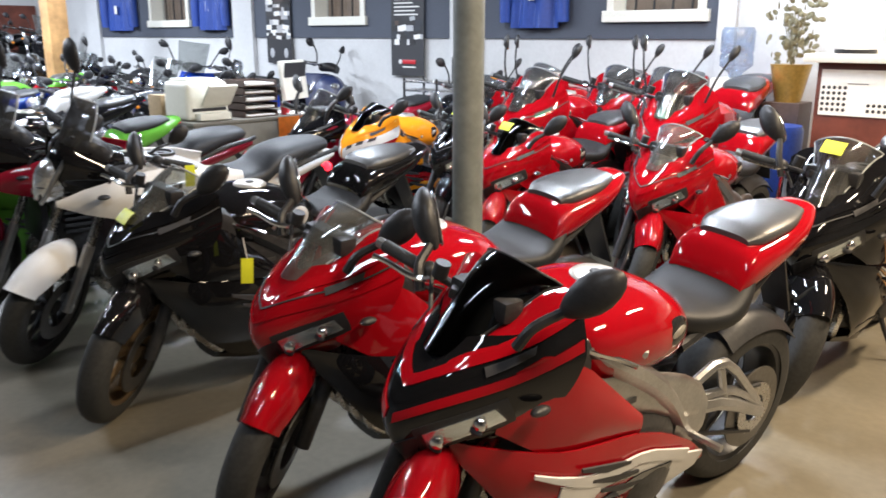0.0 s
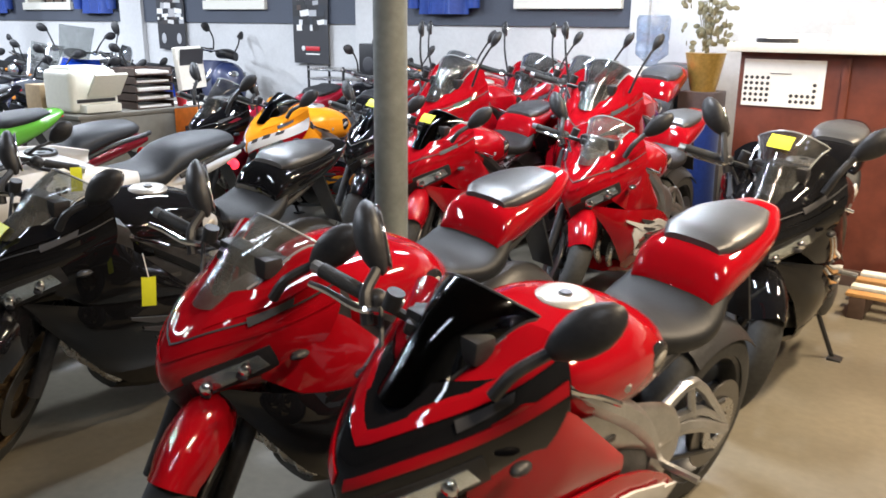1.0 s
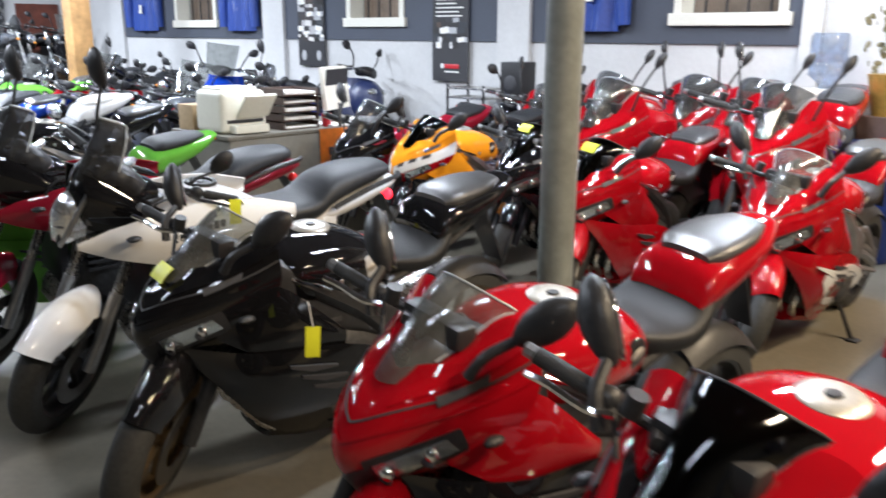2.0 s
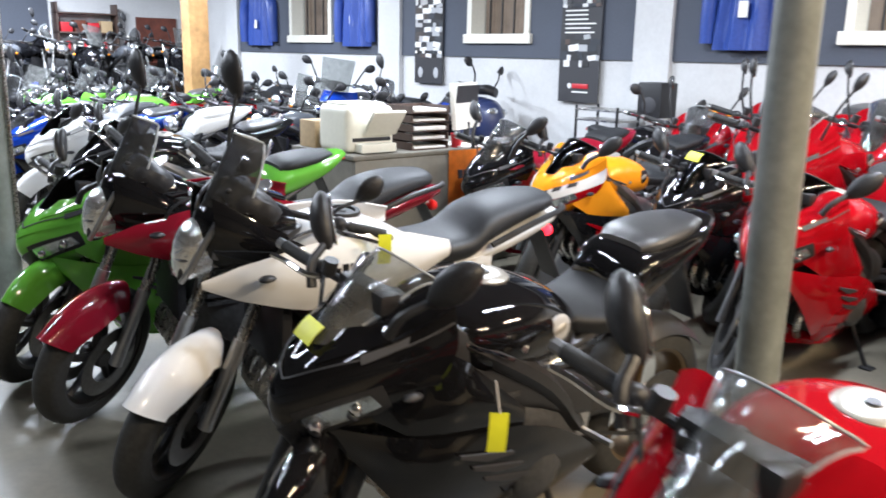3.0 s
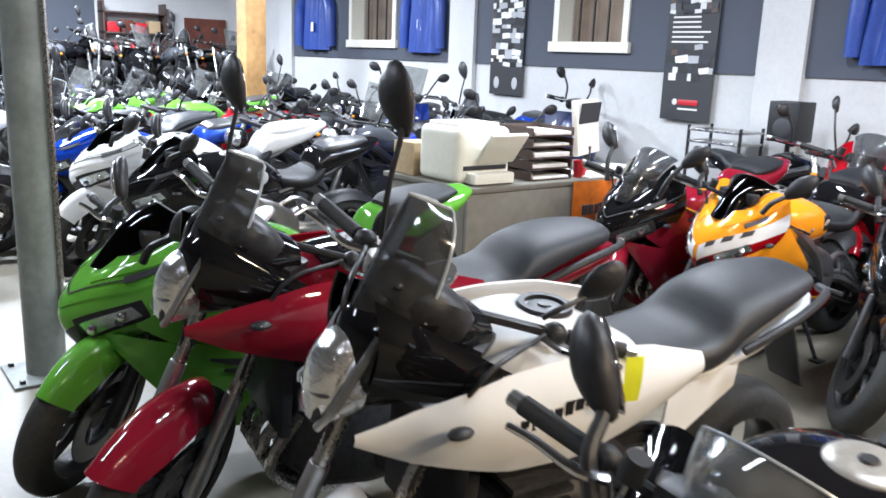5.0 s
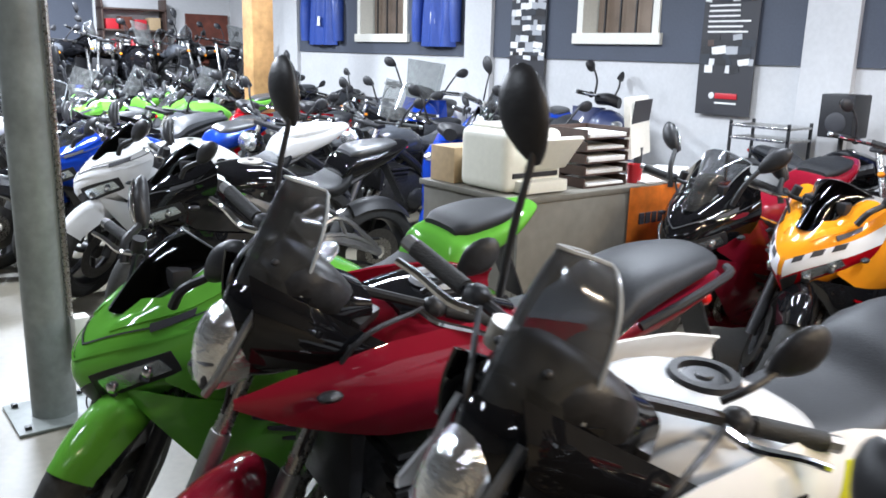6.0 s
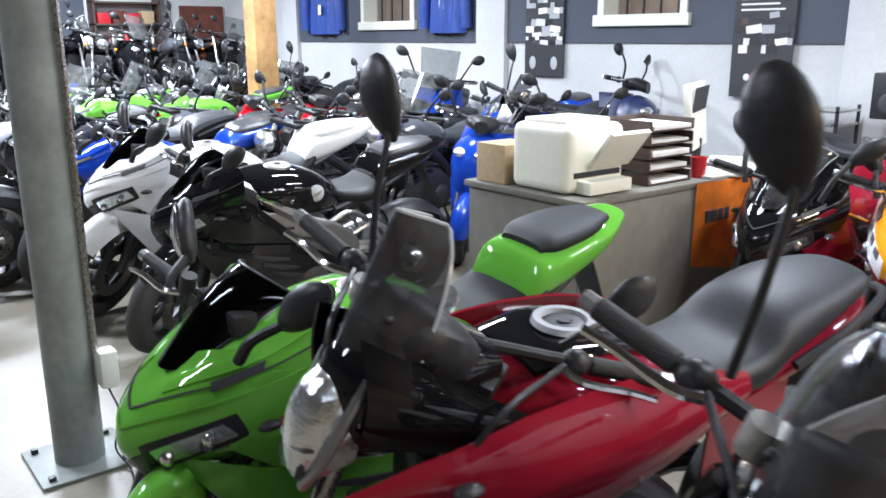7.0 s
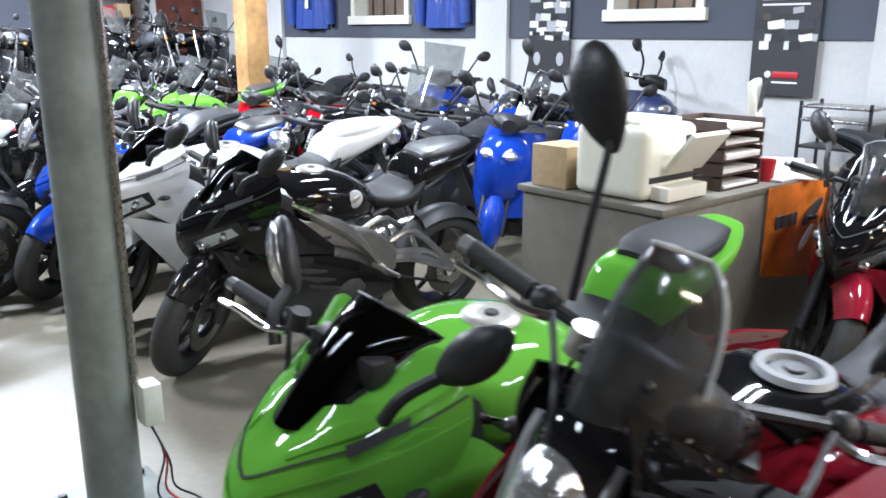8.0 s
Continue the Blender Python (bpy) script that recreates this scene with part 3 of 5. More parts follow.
    part("rider_seat", loft([(-0.11, 0.755, 0.07, 0.045, 0.05, 2.6), (-0.20, 0.745, 0.13, 0.035, 0.06, 2.8), (-0.33, 0.745, 0.165, 0.035, 0.06, 2.8), (-0.42, 0.775, 0.16, 0.06, 0.07, 2.7), (-0.475, 0.835, 0.13, 0.06, 0.06, 2.5), (-0.50, 0.87, 0.09, 0.04, 0.05, 2.5)], n, 4), seat, bike)
    part("pillion_seat", loft([(-0.47, 0.930, 0.085, 0.018, 0.03, 2.8), (-0.53, 0.945, 0.115, 0.030, 0.03, 3.0), (-0.68, 0.968, 0.112, 0.028, 0.03, 2.8), (-0.80, 0.985, 0.07, 0.016, 0.02, 2.6)], n, 4), body if hood else pillion, bike)
    tl = part("tail_cowl", loft([(-0.40, 0.81, 0.13, 0.03, 0.05, 2.6), (-0.455, 0.86, 0.145, 0.065, 0.09, 2.7), (-0.60, 0.90, 0.142, 0.055, 0.09, 2.6), (-0.76, 0.94, 0.122, 0.042, 0.065, 2.4), (-0.88, 0.975, 0.07, 0.022, 0.025, 2.2), (-0.90, 0.98, 0.045, 0.012, 0.015, 2.2)], n, 4), tail, bike)
    part("tail_light", ball((-0.885, 0, 0.955), (0.03, 0.055, 0.014), 12), RED_LENS, tl)
    part("plate_hanger", sheet(lambda u, v: (-0.74 - 0.17 * u, v * (0.06 - 0.01 * u), 0.88 - 0.28 * u), 5, 3, 0.008), PLASTIC, bike)
    part("tyre_hugger", sheet(lambda u, v: (-0.69 + 0.335 * math.cos(radians(60 + 75 * u)), 0.085 * v, 0.31 + (0.335 - 0.06 * v * v) * math.sin(radians(60 + 75 * u))), 10, 6, 0.005), PLASTIC, bike)
    part("muffler", loft([(-0.30, 0.40, 0.035, 0.035, 0.035, 2), (-0.42, 0.43, 0.055, 0.055, 0.055, 2), (-0.78, 0.50, 0.06, 0.06, 0.06, 2), (-0.82, 0.51, 0.045, 0.045, 0.045, 2)], 14, 2), STEEL, bike).location = (0, -0.18, 0)
    grips(bike, (0.44, 0.11, 0.885), (0.33, 0.345, 0.855), steer)
    part("reservoir", turned(tube([(0.45, -0.17, 0.90), (0.45, -0.17, 0.94)], 0.02, 12, 1), steer), PLASTIC, bike)
    part("dash_panel", box(0.48, 0.54, -0.1, 0.1, 0.90, 0.955, 0.012), PLASTIC, bike)
    if tag:
        x, y, z = screen_at(tag, -0.15)
        if tag < 0.3:
            yellow_tag(bike, (0.40, 0.40, 0.70), 60, 4, 0.045, 0.10)
            part("tag_string", tube([(0.40, 0.40, 0.75), (0.41, 0.385, 0.83)], 0.002, 5, 1), PAPER, bike)
        yellow_tag(bike, (x + 0.012, y, z + 0.008), -5, 44, 0.085, 0.06)
    return bike


def touring_bike(label, body, shroud, fend, seat=GREY_VINYL, screen=SMOKE, rim=DARK_ALLOY, steer_deg=40, fine=True, tail_mat=None, lit=False, pad=None, tag=False):
    """Upright bike: tall screen, stacked lamp, wide bar, long stepped seat."""
    bike = thing("motorcycle", label, "motorcycle", "motorcycles in the showroom")
    axis = Vector((-0.28, 0, 0.68)).normalized()
    steer = Matrix.Translation((0.42, 0, 0.98)) @ Matrix.Rotation(radians(steer_deg), 4, axis) @ Matrix.Translation((-0.42, 0, -0.98))
    n = 24 if fine else 14
    running_gear(bike, "tour", steer, rim, fine, DARK_ALLOY)
    fender(bike, 0.70, 0.30, fend, steer, 38, 112, 0.088, 0.25)
    cowl = part("front_cowl", loft([(0.655, 0.93, 0.03, 0.05, 0.08, 2), (0.62, 0.95, 0.075, 0.09, 0.13, 2.1), (0.53, 0.965, 0.105, 0.10, 0.15, 2.3), (0.42, 0.975, 0.115, 0.075, 0.13, 2.4), (0.34, 0.975, 0.10, 0.04, 0.08, 2.4)], n, 4), BLACK, bike)
    rot = Matrix.Rotation(radians(-16), 4, "Y")
    hl = part("headlight", loft([(0.716, 0.855, 0.012, 0.03, 0.03, 2.6), (0.704, 0.865, 0.036, 0.072, 0.06, 2.5), (0.67, 0.88, 0.058, 0.105, 0.085, 2.4), (0.61, 0.90, 0.068, 0.11, 0.09, 2.4)], 24, 3), REFLECTOR, cowl)
    part("lamp_bulb", ball((0.712, 0, 0.85), (0.014, 0.024, 0.024), 12), LENS, hl)
    part("lamp_divider", ball((0.69, 0, 0.875), (0.026, 0.056, 0.008), 12), PLASTIC, hl)
    for z, r in ((0.915, 0.034), (0.835, 0.03)):
        part("lamp_ring", ball((0.700 - 0.2 * abs(z - 0.84), 0, z), (0.012, r + 0.012, r + 0.006), 16), INK, hl)
        part("lamp_bowl", ball((0.704 - 0.2 * abs(z - 0.84), 0, z), (0.012, r, r * 0.85), 16), CHROME, hl)
    def screen_at(u, v):
        return (0.655 - 0.14 * u - 0.12 * v * v * (1 - 0.3 * u), v * 0.10 * (1 - 0.93 * u ** 4) ** 0.5, 0.965 + 0.30 * u - 0.03 * v * v * u)
    sc = part("windscreen", sheet(screen_at, 20, 12, 0.005), screen, cowl)
    part("screen_rim", tube([screen_at(a / 20, -1) for a in range(0, 20)] + [screen_at(1, b / 2 - 1) for b in range(5)] + [screen_at(1 - a / 20, 1) for a in range(1, 21)], 0.004, 6, 2), SCREEN_EDGE, sc)
    for s in (1, -1):
        for u in (0.25, 0.45):
            part("screen_bolt", ball(screen_at(u, s * 0.6), (0.01, 0.008, 0.008), 8), PLASTIC, sc)
    part("screen_base", sheet(lambda u, v: (0.656 - 0.04 * u - 0.115 * v * v, v * (0.125 + 0.01 * u), 0.965 + 0.07 * u), 5, 10, 0.006), BLACK, cowl)
    for s in (1, -1):
        xs = [-0.20, -0.02, 0.15, 0.36, 0.56, 0.67]
        for bm in side_strip(xs, [0.90, 0.945, 0.955, 0.94, 0.885, 0.835], [0.84, 0.75, 0.705, 0.72, 0.77, 0.81], 0.222, front=0.3, pull=0.055, sides=(s,), bulge=0.026):
            sh = part("side_shroud", bm, shroud, bike)
        for i in range(8):
            x0 = 0.34 - i * 0.028
            z0 = 0.83 + 0.006 * i
            y0 = s * (0.2215 + 0.025 * (1 - (2 * (z0 - 0.765) / 0.22 - 1) ** 2))
            if body is WHITE:
                part("shroud_mark", box(x0 - 0.011, x0 + 0.011, y0 - 0.002, y0 + 0.002, z0 - 0.014, z0 + (0.014 if i % 2 else 0.02), 0.001, 1), DECAL_BLACK, sh)
        if s < 0:
            mirror_on(bike, (0.33, -0.20, 1.05), (0.29, -0.275, 1.35), False, steer, (0.018, 0.085, 0.048), 0.0075, 0.72)
        else:
            mirror_on(bike, (0.33, 0.20, 1.05), (0.26, 0.28, 1.15), False, steer, (0.016, 0.062, 0.038), 0.0075, 0.85)
        part("screen_brace", sheet(lambda u, v: (0.62 - 0.30 * u, s * (0.085 + 0.115 * u ** 0.8 + 0.03 * math.cos(1.57 * v) * (1 - 0.4 * u)), 0.94 + 0.055 * v * (1 - 0.35 * u) + 0.09 * (1 - u) * (v + 1) / 2 - 0.06 * u), 12, 10, 0.006), BLACK, cowl)
        part("lamp_surround", tube([(0.70, s * 0.035, 0.80), (0.675, s * 0.066, 0.86), (0.63, s * 0.078, 0.95), (0.60, s * 0.08, 1.0)], 0.010, 8, 4), ALLOY, cowl)
        sig = part("turn_signal", ball((0.50, s * 0.245, 0.86), (0.03, 0.018, 0.012), 10), PLASTIC, bike)
        part("signal_lens", ball((0.51, s * 0.25, 0.86), (0.022, 0.015, 0.01), 8), LENS, sig)
        part("side_cover", sheet(lambda u, v: (-0.2 - 0.28 * u, s * (0.15 - 0.02 * u), 0.66 + 0.09 * u + v * (0.09 - 0.05 * u)), 6, 5, 0.006), shroud, bike)
    tank = part("fuel_tank", loft([(0.36, 0.82, 0.09, 0.06, 0.10, 2.4), (0.27, 0.835, 0.185, 0.12, 0.14, 2.6), (0.12, 0.84, 0.2, 0.130, 0.15, 2.6), (-0.04, 0.82, 0.155, 0.10, 0.12, 2.4), (-0.14, 0.81, 0.10, 0.06, 0.08, 2.3)], n, 4), body, bike)
    if pad:
        part("tank_pad", loft([(0.27, 0.950, 0.11, 0.014, 0.02, 2.6), (0.1, 0.966, 0.12, 0.014, 0.02, 2.6), (-0.08, 0.905, 0.07, 0.014, 0.02, 2.4)], n, 3), pad, tank)
    ring = lathe([(0.046, 0.0), (0.068, 0.0), (0.064, 0.012), (0.048, 0.012)], 28)
    part("cap_ring", turned(ring, Matrix.Translation((0.12, 0, 0.981 if pad else 0.968)) @ Matrix.Rotation(radians(90), 4, "X")), SILVER if pad else PLASTIC, tank)
    cap_on(bike, 0.12, 0.979 if pad else 0.966, 2, DARK_ALLOY, 0.045)
    part("reservoir", turned(tube([(0.44, -0.16, 1.03), (0.44, -0.16, 1.075)], 0.024, 12, 1), steer), PALE_CAP, bike)
    part("seat", loft([(-0.06, 0.82, 0.075, 0.05, 0.06, 2.6), (-0.18, 0.81, 0.135, 0.045, 0.06, 2.7), (-0.36, 0.82, 0.155, 0.05, 0.06, 2.8), (-0.46, 0.875, 0.15, 0.07, 0.06, 2.7), (-0.62, 0.93, 0.14, 0.05, 0.05, 2.7),
                       (-0.78, 0.95, 0.10, 0.035, 0.04, 2.5), (-0.82, 0.95, 0.06, 0.02, 0.03, 2.4)], n, 4), seat, bike)
    tl = part("tail_cowl", loft([(-0.30, 0.76, 0.13, 0.03, 0.05, 2.6), (-0.55, 0.82, 0.135, 0.04, 0.06, 2.6), (-0.78, 0.87, 0.10, 0.03, 0.04, 2.4), (-0.88, 0.88, 0.045, 0.02, 0.02, 2.2)], n, 3), tail_mat or shroud, bike)
    part("tail_light", ball((-0.865, 0, 0.80), (0.028, 0.035, 0.028), 12), RED_LIT if lit else RED_LENS, tl)
    for s in (1, -1):
        part("grab_rail", tube([(-0.45, s * 0.16, 0.83), (-0.62, s * 0.175, 0.90), (-0.82, s * 0.12, 0.925), (-0.88, s * 0.06, 0.92)], 0.013, 8, 4), PLASTIC, bike)
    part("plate_hanger", sheet(lambda u, v: (-0.80 - 0.14 * u, v * 0.06, 0.82 - 0.24 * u), 5, 3, 0.008), PLASTIC, bike)
    part("muffler", loft([(0.05, 0.26, 0.06, 0.05, 0.05, 2.4), (-0.25, 0.25, 0.08, 0.06, 0.06, 2.4), (-0.38, 0.28, 0.05, 0.045, 0.045, 2.2)], 12, 2), STEEL, bike).location = (0, -0.13, 0)
    grips(bike, (0.40, 0.05, 1.02), (0.27, 0.38, 1.03), steer, 0.012)
    for s in (1, -1):
        part("brake_hose", turned(tube([(0.36, s * 0.22, 1.03), (0.56, s * 0.16, 1.0), (0.56, s * 0.11, 0.72), (0.62, s * 0.10, 0.4)], 0.006, 6, 5), steer), PLASTIC, bike)
    if tag:
        yellow_tag(bike, (0.12, 0.30, 0.93), 80, 4, 0.045, 0.10)
    dash = part("gauge_pod", loft([(0.56, 1.02, 0.07, 0.05, 0.06, 2.6), (0.50, 1.04, 0.11, 0.07, 0.09, 2.8), (0.43, 1.02, 0.12, 0.06, 0.08, 2.8), (0.38, 1.0, 0.09, 0.03, 0.05, 2.6)], 16, 3), PLASTIC, bike)
    part("gauge_face", turned(lathe([(0.001, 0), (0.045, 0), (0.045, 0.006), (0.001, 0.008)], 20), pose(0.425, 0.0, 1.075, 90, 0, 0) @ pose(0, 0, 0, 0, 0, -35)), REFLECTOR, dash)
    return bike


def naked_bike(label, body, seat=VINYL, rim=DARK_ALLOY, steer_deg=10, fine=False, flyscreen=None, mirrors=True):
    bike = thing("motorcycle", label, "motorcycle", "motorcycles in the showroom")
    axis = Vector((-0.28, 0, 0.68)).normalized()
    steer = Matrix.Translation((0.42, 0, 0.98)) @ Matrix.Rotation(radians(steer_deg), 4, axis) @ Matrix.Translation((-0.42, 0, -0.98))
    n = 20 if fine else 14
    running_gear(bike, "tour", steer, rim, fine, DARK_ALLOY)
    fender(bike, 0.70, 0.30, body, steer, 15, 115, 0.07)
    hl = part("headlight", turned(ball((0.60, 0, 0.87), (0.085, 0.095, 0.085), 18), steer), BLACK, bike)
    part("headlight_lens", turned(ball((0.635, 0, 0.87), (0.06, 0.085, 0.075), 18), steer), REFLECTOR, hl)
    if flyscreen:
        part("flyscreen", turned(sheet(lambda u, v: (0.64 - 0.17 * u - 0.04 * v * v, v * (0.11 + 0.03 * u), 0.95 + 0.2 * u), 8, 8, 0.004), steer), flyscreen, bike)
    part("fuel_tank", loft([(0.36, 0.83, 0.08, 0.05, 0.08, 2.4), (0.27, 0.83, 0.165, 0.10, 0.12, 2.5), (0.10, 0.83, 0.185, 0.125, 0.12, 2.5), (-0.06, 0.79, 0.14, 0.10, 0.09, 2.4), (-0.16, 0.76, 0.09, 0.06, 0.06, 2.3)], n, 4), body, bike)
    cap_on(bike, 0.12, 0.952, 2, CHROME, 0.045)
    part("seat", loft([(-0.10, 0.78, 0.075, 0.04, 0.05, 2.6), (-0.25, 0.77, 0.135, 0.04, 0.05, 2.7), (-0.42, 0.79, 0.14, 0.045, 0.05, 2.7), (-0.52, 0.83, 0.125, 0.05, 0.05, 2.6), (-0.75, 0.86, 0.09, 0.035, 0.04, 2.5)], n, 3), seat, bike)
    tl = part("tail_cowl", loft([(-0.28, 0.72, 0.12, 0.03, 0.05, 2.6), (-0.55, 0.77, 0.12, 0.04, 0.05, 2.6), (-0.80, 0.83, 0.07, 0.03, 0.04, 2.4), (-0.88, 0.85, 0.04, 0.02, 0.02, 2.2)], n, 3), body, bike)
    part("tail_light", ball((-0.88, 0, 0.84), (0.025, 0.05, 0.02), 10), RED_LENS, tl)
    part("muffler", loft([(-0.20, 0.33, 0.035, 0.035, 0.035, 2), (-0.34, 0.36, 0.055, 0.055, 0.055, 2), (-0.80, 0.44, 0.055, 0.055, 0.055, 2), (-0.83, 0.445, 0.04, 0.04, 0.04, 2)], 12, 2), CHROME, bike).location = (0, -0.19, 0)
    grips(bike, (0.42, 0.05, 1.0), (0.27, 0.37, 1.02), steer)
    for s in (1, -1):
        if mirrors:
            mirror_on(bike, (0.34, s * 0.25, 1.02), (0.33, s * 0.38, 1.21), False, steer, (0.02, 0.06, 0.045))
        sig = part("turn_signal", turned(tube([(0.52, s * 0.10, 0.83), (0.54, s * 0.19, 0.83)], 0.008, 6, 1), steer), PLASTIC, bike)
        part("signal_lens", turned(ball((0.55, s * 0.20, 0.83), (0.026, 0.02, 0.02), 10), steer), AMBER, sig)
    return bike


def scooter(label, body, screen=None, seat=VINYL, fine=False, steer_deg=14):
    sc = thing("scooter", label, "scooter", "scooters in the showroom")
    axis = Vector((-0.2, 0, 0.75)).normalized()
    steer = Matrix.Translation((0.45, 0, 0.9)) @ Matrix.Rotation(radians(steer_deg), 4, axis) @ Matrix.Translation((-0.45, 0, -0.9))
    wheel(sc, "front_wheel", 0.64, 0.25, 0.11, DARK_ALLOY, steer, 5, fine)
    wheel(sc, "rear_wheel", -0.60, 0.25, 0.12, DARK_ALLOY, Matrix.Identity(4), 5, fine, False)
    fender(sc, 0.64, 0.25, body, steer, 0, 150, 0.08)
    for s in (1, -1):
        part("fork_leg", turned(tube([(0.64, s * 0.075, 0.25), (0.5, s * 0.075, 0.62)], 0.022, 8, 1), steer), DARK_ALLOY, sc)
    part("leg_shield", sheet(lambda u, v: (0.58 - 0.16 * u - 0.16 * v * v, v * (0.19 + 0.05 * math.sin(3 * u)), 0.36 + 0.55 * u), 10, 10, 0.03), body, sc)
    part("front_apron", loft([(0.68, 0.66, 0.03, 0.08, 0.14, 2), (0.62, 0.68, 0.12, 0.16, 0.22, 2.2), (0.5, 0.70, 0.19, 0.2, 0.24, 2.4), (0.42, 0.70, 0.18, 0.18, 0.2, 2.4)], 16, 3), body, sc)
    for s in (1, -1):
        part("headlight", ball((0.62, s * 0.075, 0.78), (0.05, 0.055, 0.035), 12, Matrix.Rotation(s * 0.4, 4, "Z")), REFLECTOR, sc)
    part("floor_board", box(-0.05, 0.42, -0.19, 0.19, 0.30, 0.38, 0.02), PLASTIC, sc)
    part("tail_body", loft([(0.02, 0.50, 0.12, 0.14, 0.2, 2.6), (-0.2, 0.55, 0.18, 0.18, 0.22, 2.6), (-0.55, 0.62, 0.18, 0.14, 0.16, 2.5), (-0.8, 0.70, 0.10, 0.06, 0.08, 2.3), (-0.88, 0.72, 0.05, 0.03, 0.04, 2.2)], 18, 3), body, sc)
    part("seat", loft([(0.06, 0.72, 0.09, 0.03, 0.06, 2.5), (-0.08, 0.74, 0.15, 0.05, 0.07, 2.7), (-0.35, 0.75, 0.16, 0.05, 0.07, 2.7), (-0.45, 0.79, 0.155, 0.055, 0.06, 2.7), (-0.75, 0.82, 0.11, 0.04, 0.05, 2.5), (-0.8, 0.82, 0.06, 0.02, 0.03, 2.4)], 18, 3), seat, sc)
    part("tail_light", ball((-0.87, 0, 0.74), (0.03, 0.07, 0.03), 10), RED_LENS, sc)
    part("muffler", loft([(-0.3, 0.28, 0.05, 0.05, 0.05, 2), (-0.75, 0.34, 0.06, 0.06, 0.06, 2), (-0.8, 0.34, 0.04, 0.04, 0.04, 2)], 12, 2), DARK_ALLOY, sc).location = (0, -0.17, 0)
    part("bar_cowl", turned(loft([(0.56, 0.96, 0.05, 0.04, 0.05, 2.2), (0.48, 0.98, 0.12, 0.05, 0.05, 2.4), (0.38, 0.98, 0.1, 0.04, 0.05, 2.4)], 14, 3), steer), PLASTIC, sc)
    grips(sc, (0.44, 0.06, 0.99), (0.33, 0.34, 1.0), steer)
    for s in (1, -1):
        mirror_on(sc, (0.42, s * 0.2, 1.0), (0.42, s * 0.34, 1.2), False, steer, (0.02, 0.065, 0.045))
    if screen:
        part("windscreen", turned(sheet(lambda u, v: (0.62 - 0.2 * u - 0.05 * v * v, v * (0.15 + 0.03 * u), 0.93 + 0.33 * u), 8, 8, 0.005), steer), screen, sc)
    part("centre_stand", merge(tube([(-0.2, 0.1, 0.3), (-0.25, 0.14, 0.012)], 0.012, 6, 1), tube([(-0.2, -0.1, 0.3), (-0.25, -0.14, 0.012)], 0.012, 6, 1)), DARK_ALLOY, sc)
    return sc


def stand(ob, x, y, heading=-90, lean=6, scale=1.0):
    ob.matrix_basis = pose(x, y, 0.0, -lean, 0, heading) @ Matrix.Scale(scale, 4)
    return ob


# ---- the room ----
def slab(name, x0, x1, y0, y1, z0, z1, mat, label="", parent=None, bevel=0.0):
    return tagged(part(name, box(x0, x1, y0, y1, z0, z1, bevel), mat, parent, label, 0), kind="" if parent else "structure")


X0, X1, Y0, YW = -18.0, 3.5, -5.0, 7.42
slab("floor", X0 - 0.3, X1 + 0.3, Y0 - 0.3, YW + 0.3, -0.2, 0.0, CONCRETE, "tan sealed concrete showroom floor with stains")
slab("ceiling", X0 - 0.3, X1 + 0.3, Y0 - 0.3, YW + 0.3, CEIL, CEIL + 0.2, CEILING, "grey painted warehouse ceiling")
slab("wall_south", X0, X1, Y0 - 0.25, Y0, 0, CEIL, GREY_WALL, "grey block wall")
slab("wall_east", X1, X1 + 0.25, Y0, YW, 0, CEIL, GREY_WALL, "grey block wall")
slab("wall_west", X0 - 0.25, X0, Y0, YW, 0, CEIL, PLASTER, "white plaster wall behind the far rows")
WINDOWS = [(-13.43, -12.23), (-9.10, -8.08), (-4.49, -3.49)]
SILL, HEAD = 1.67, 2.70
edges = [X0] + [v for w in WINDOWS for v in w] + [X1]
north = tagged(part("wall_north", merge(box(X0, X1, YW, YW + 0.25, 0, SILL), box(X0, X1, YW, YW + 0.25, HEAD, CEIL),
                                        *[box(a, b, YW, YW + 0.25, SILL, HEAD) for a, b in zip(edges[::2], edges[1::2])]), PLASTER, None, "white plaster wall with slate panels and windows", 0), kind="structure")
BOARDS = [(-15.25, -10.95, 0), (-10.46, -6.575, 1), (-6.14, -3.34, 2)]
for a, b, i in BOARDS:
    w0, w1 = WINDOWS[i]
    bd = part("slate_panel", merge(box(a, b, YW - 0.022, YW - 0.002, 1.49, SILL), box(a, b, YW - 0.022, YW - 0.002, HEAD, 3.1),
                                   box(a, w0, YW - 0.022, YW - 0.002, SILL, HEAD), box(w1, b, YW - 0.022, YW - 0.002, SILL, HEAD)), NAVY, north, "dark slate-blue wall panel", 0)
for a, b in ((-15.7, -15.25), (-10.95, -10.46), (-6.575, -6.14), (-3.34, -3.17)):
    part("pilaster", box(a, b, YW - 0.07, YW - 0.001, 0, CEIL, 0.006), PLASTER, north, "", 0)
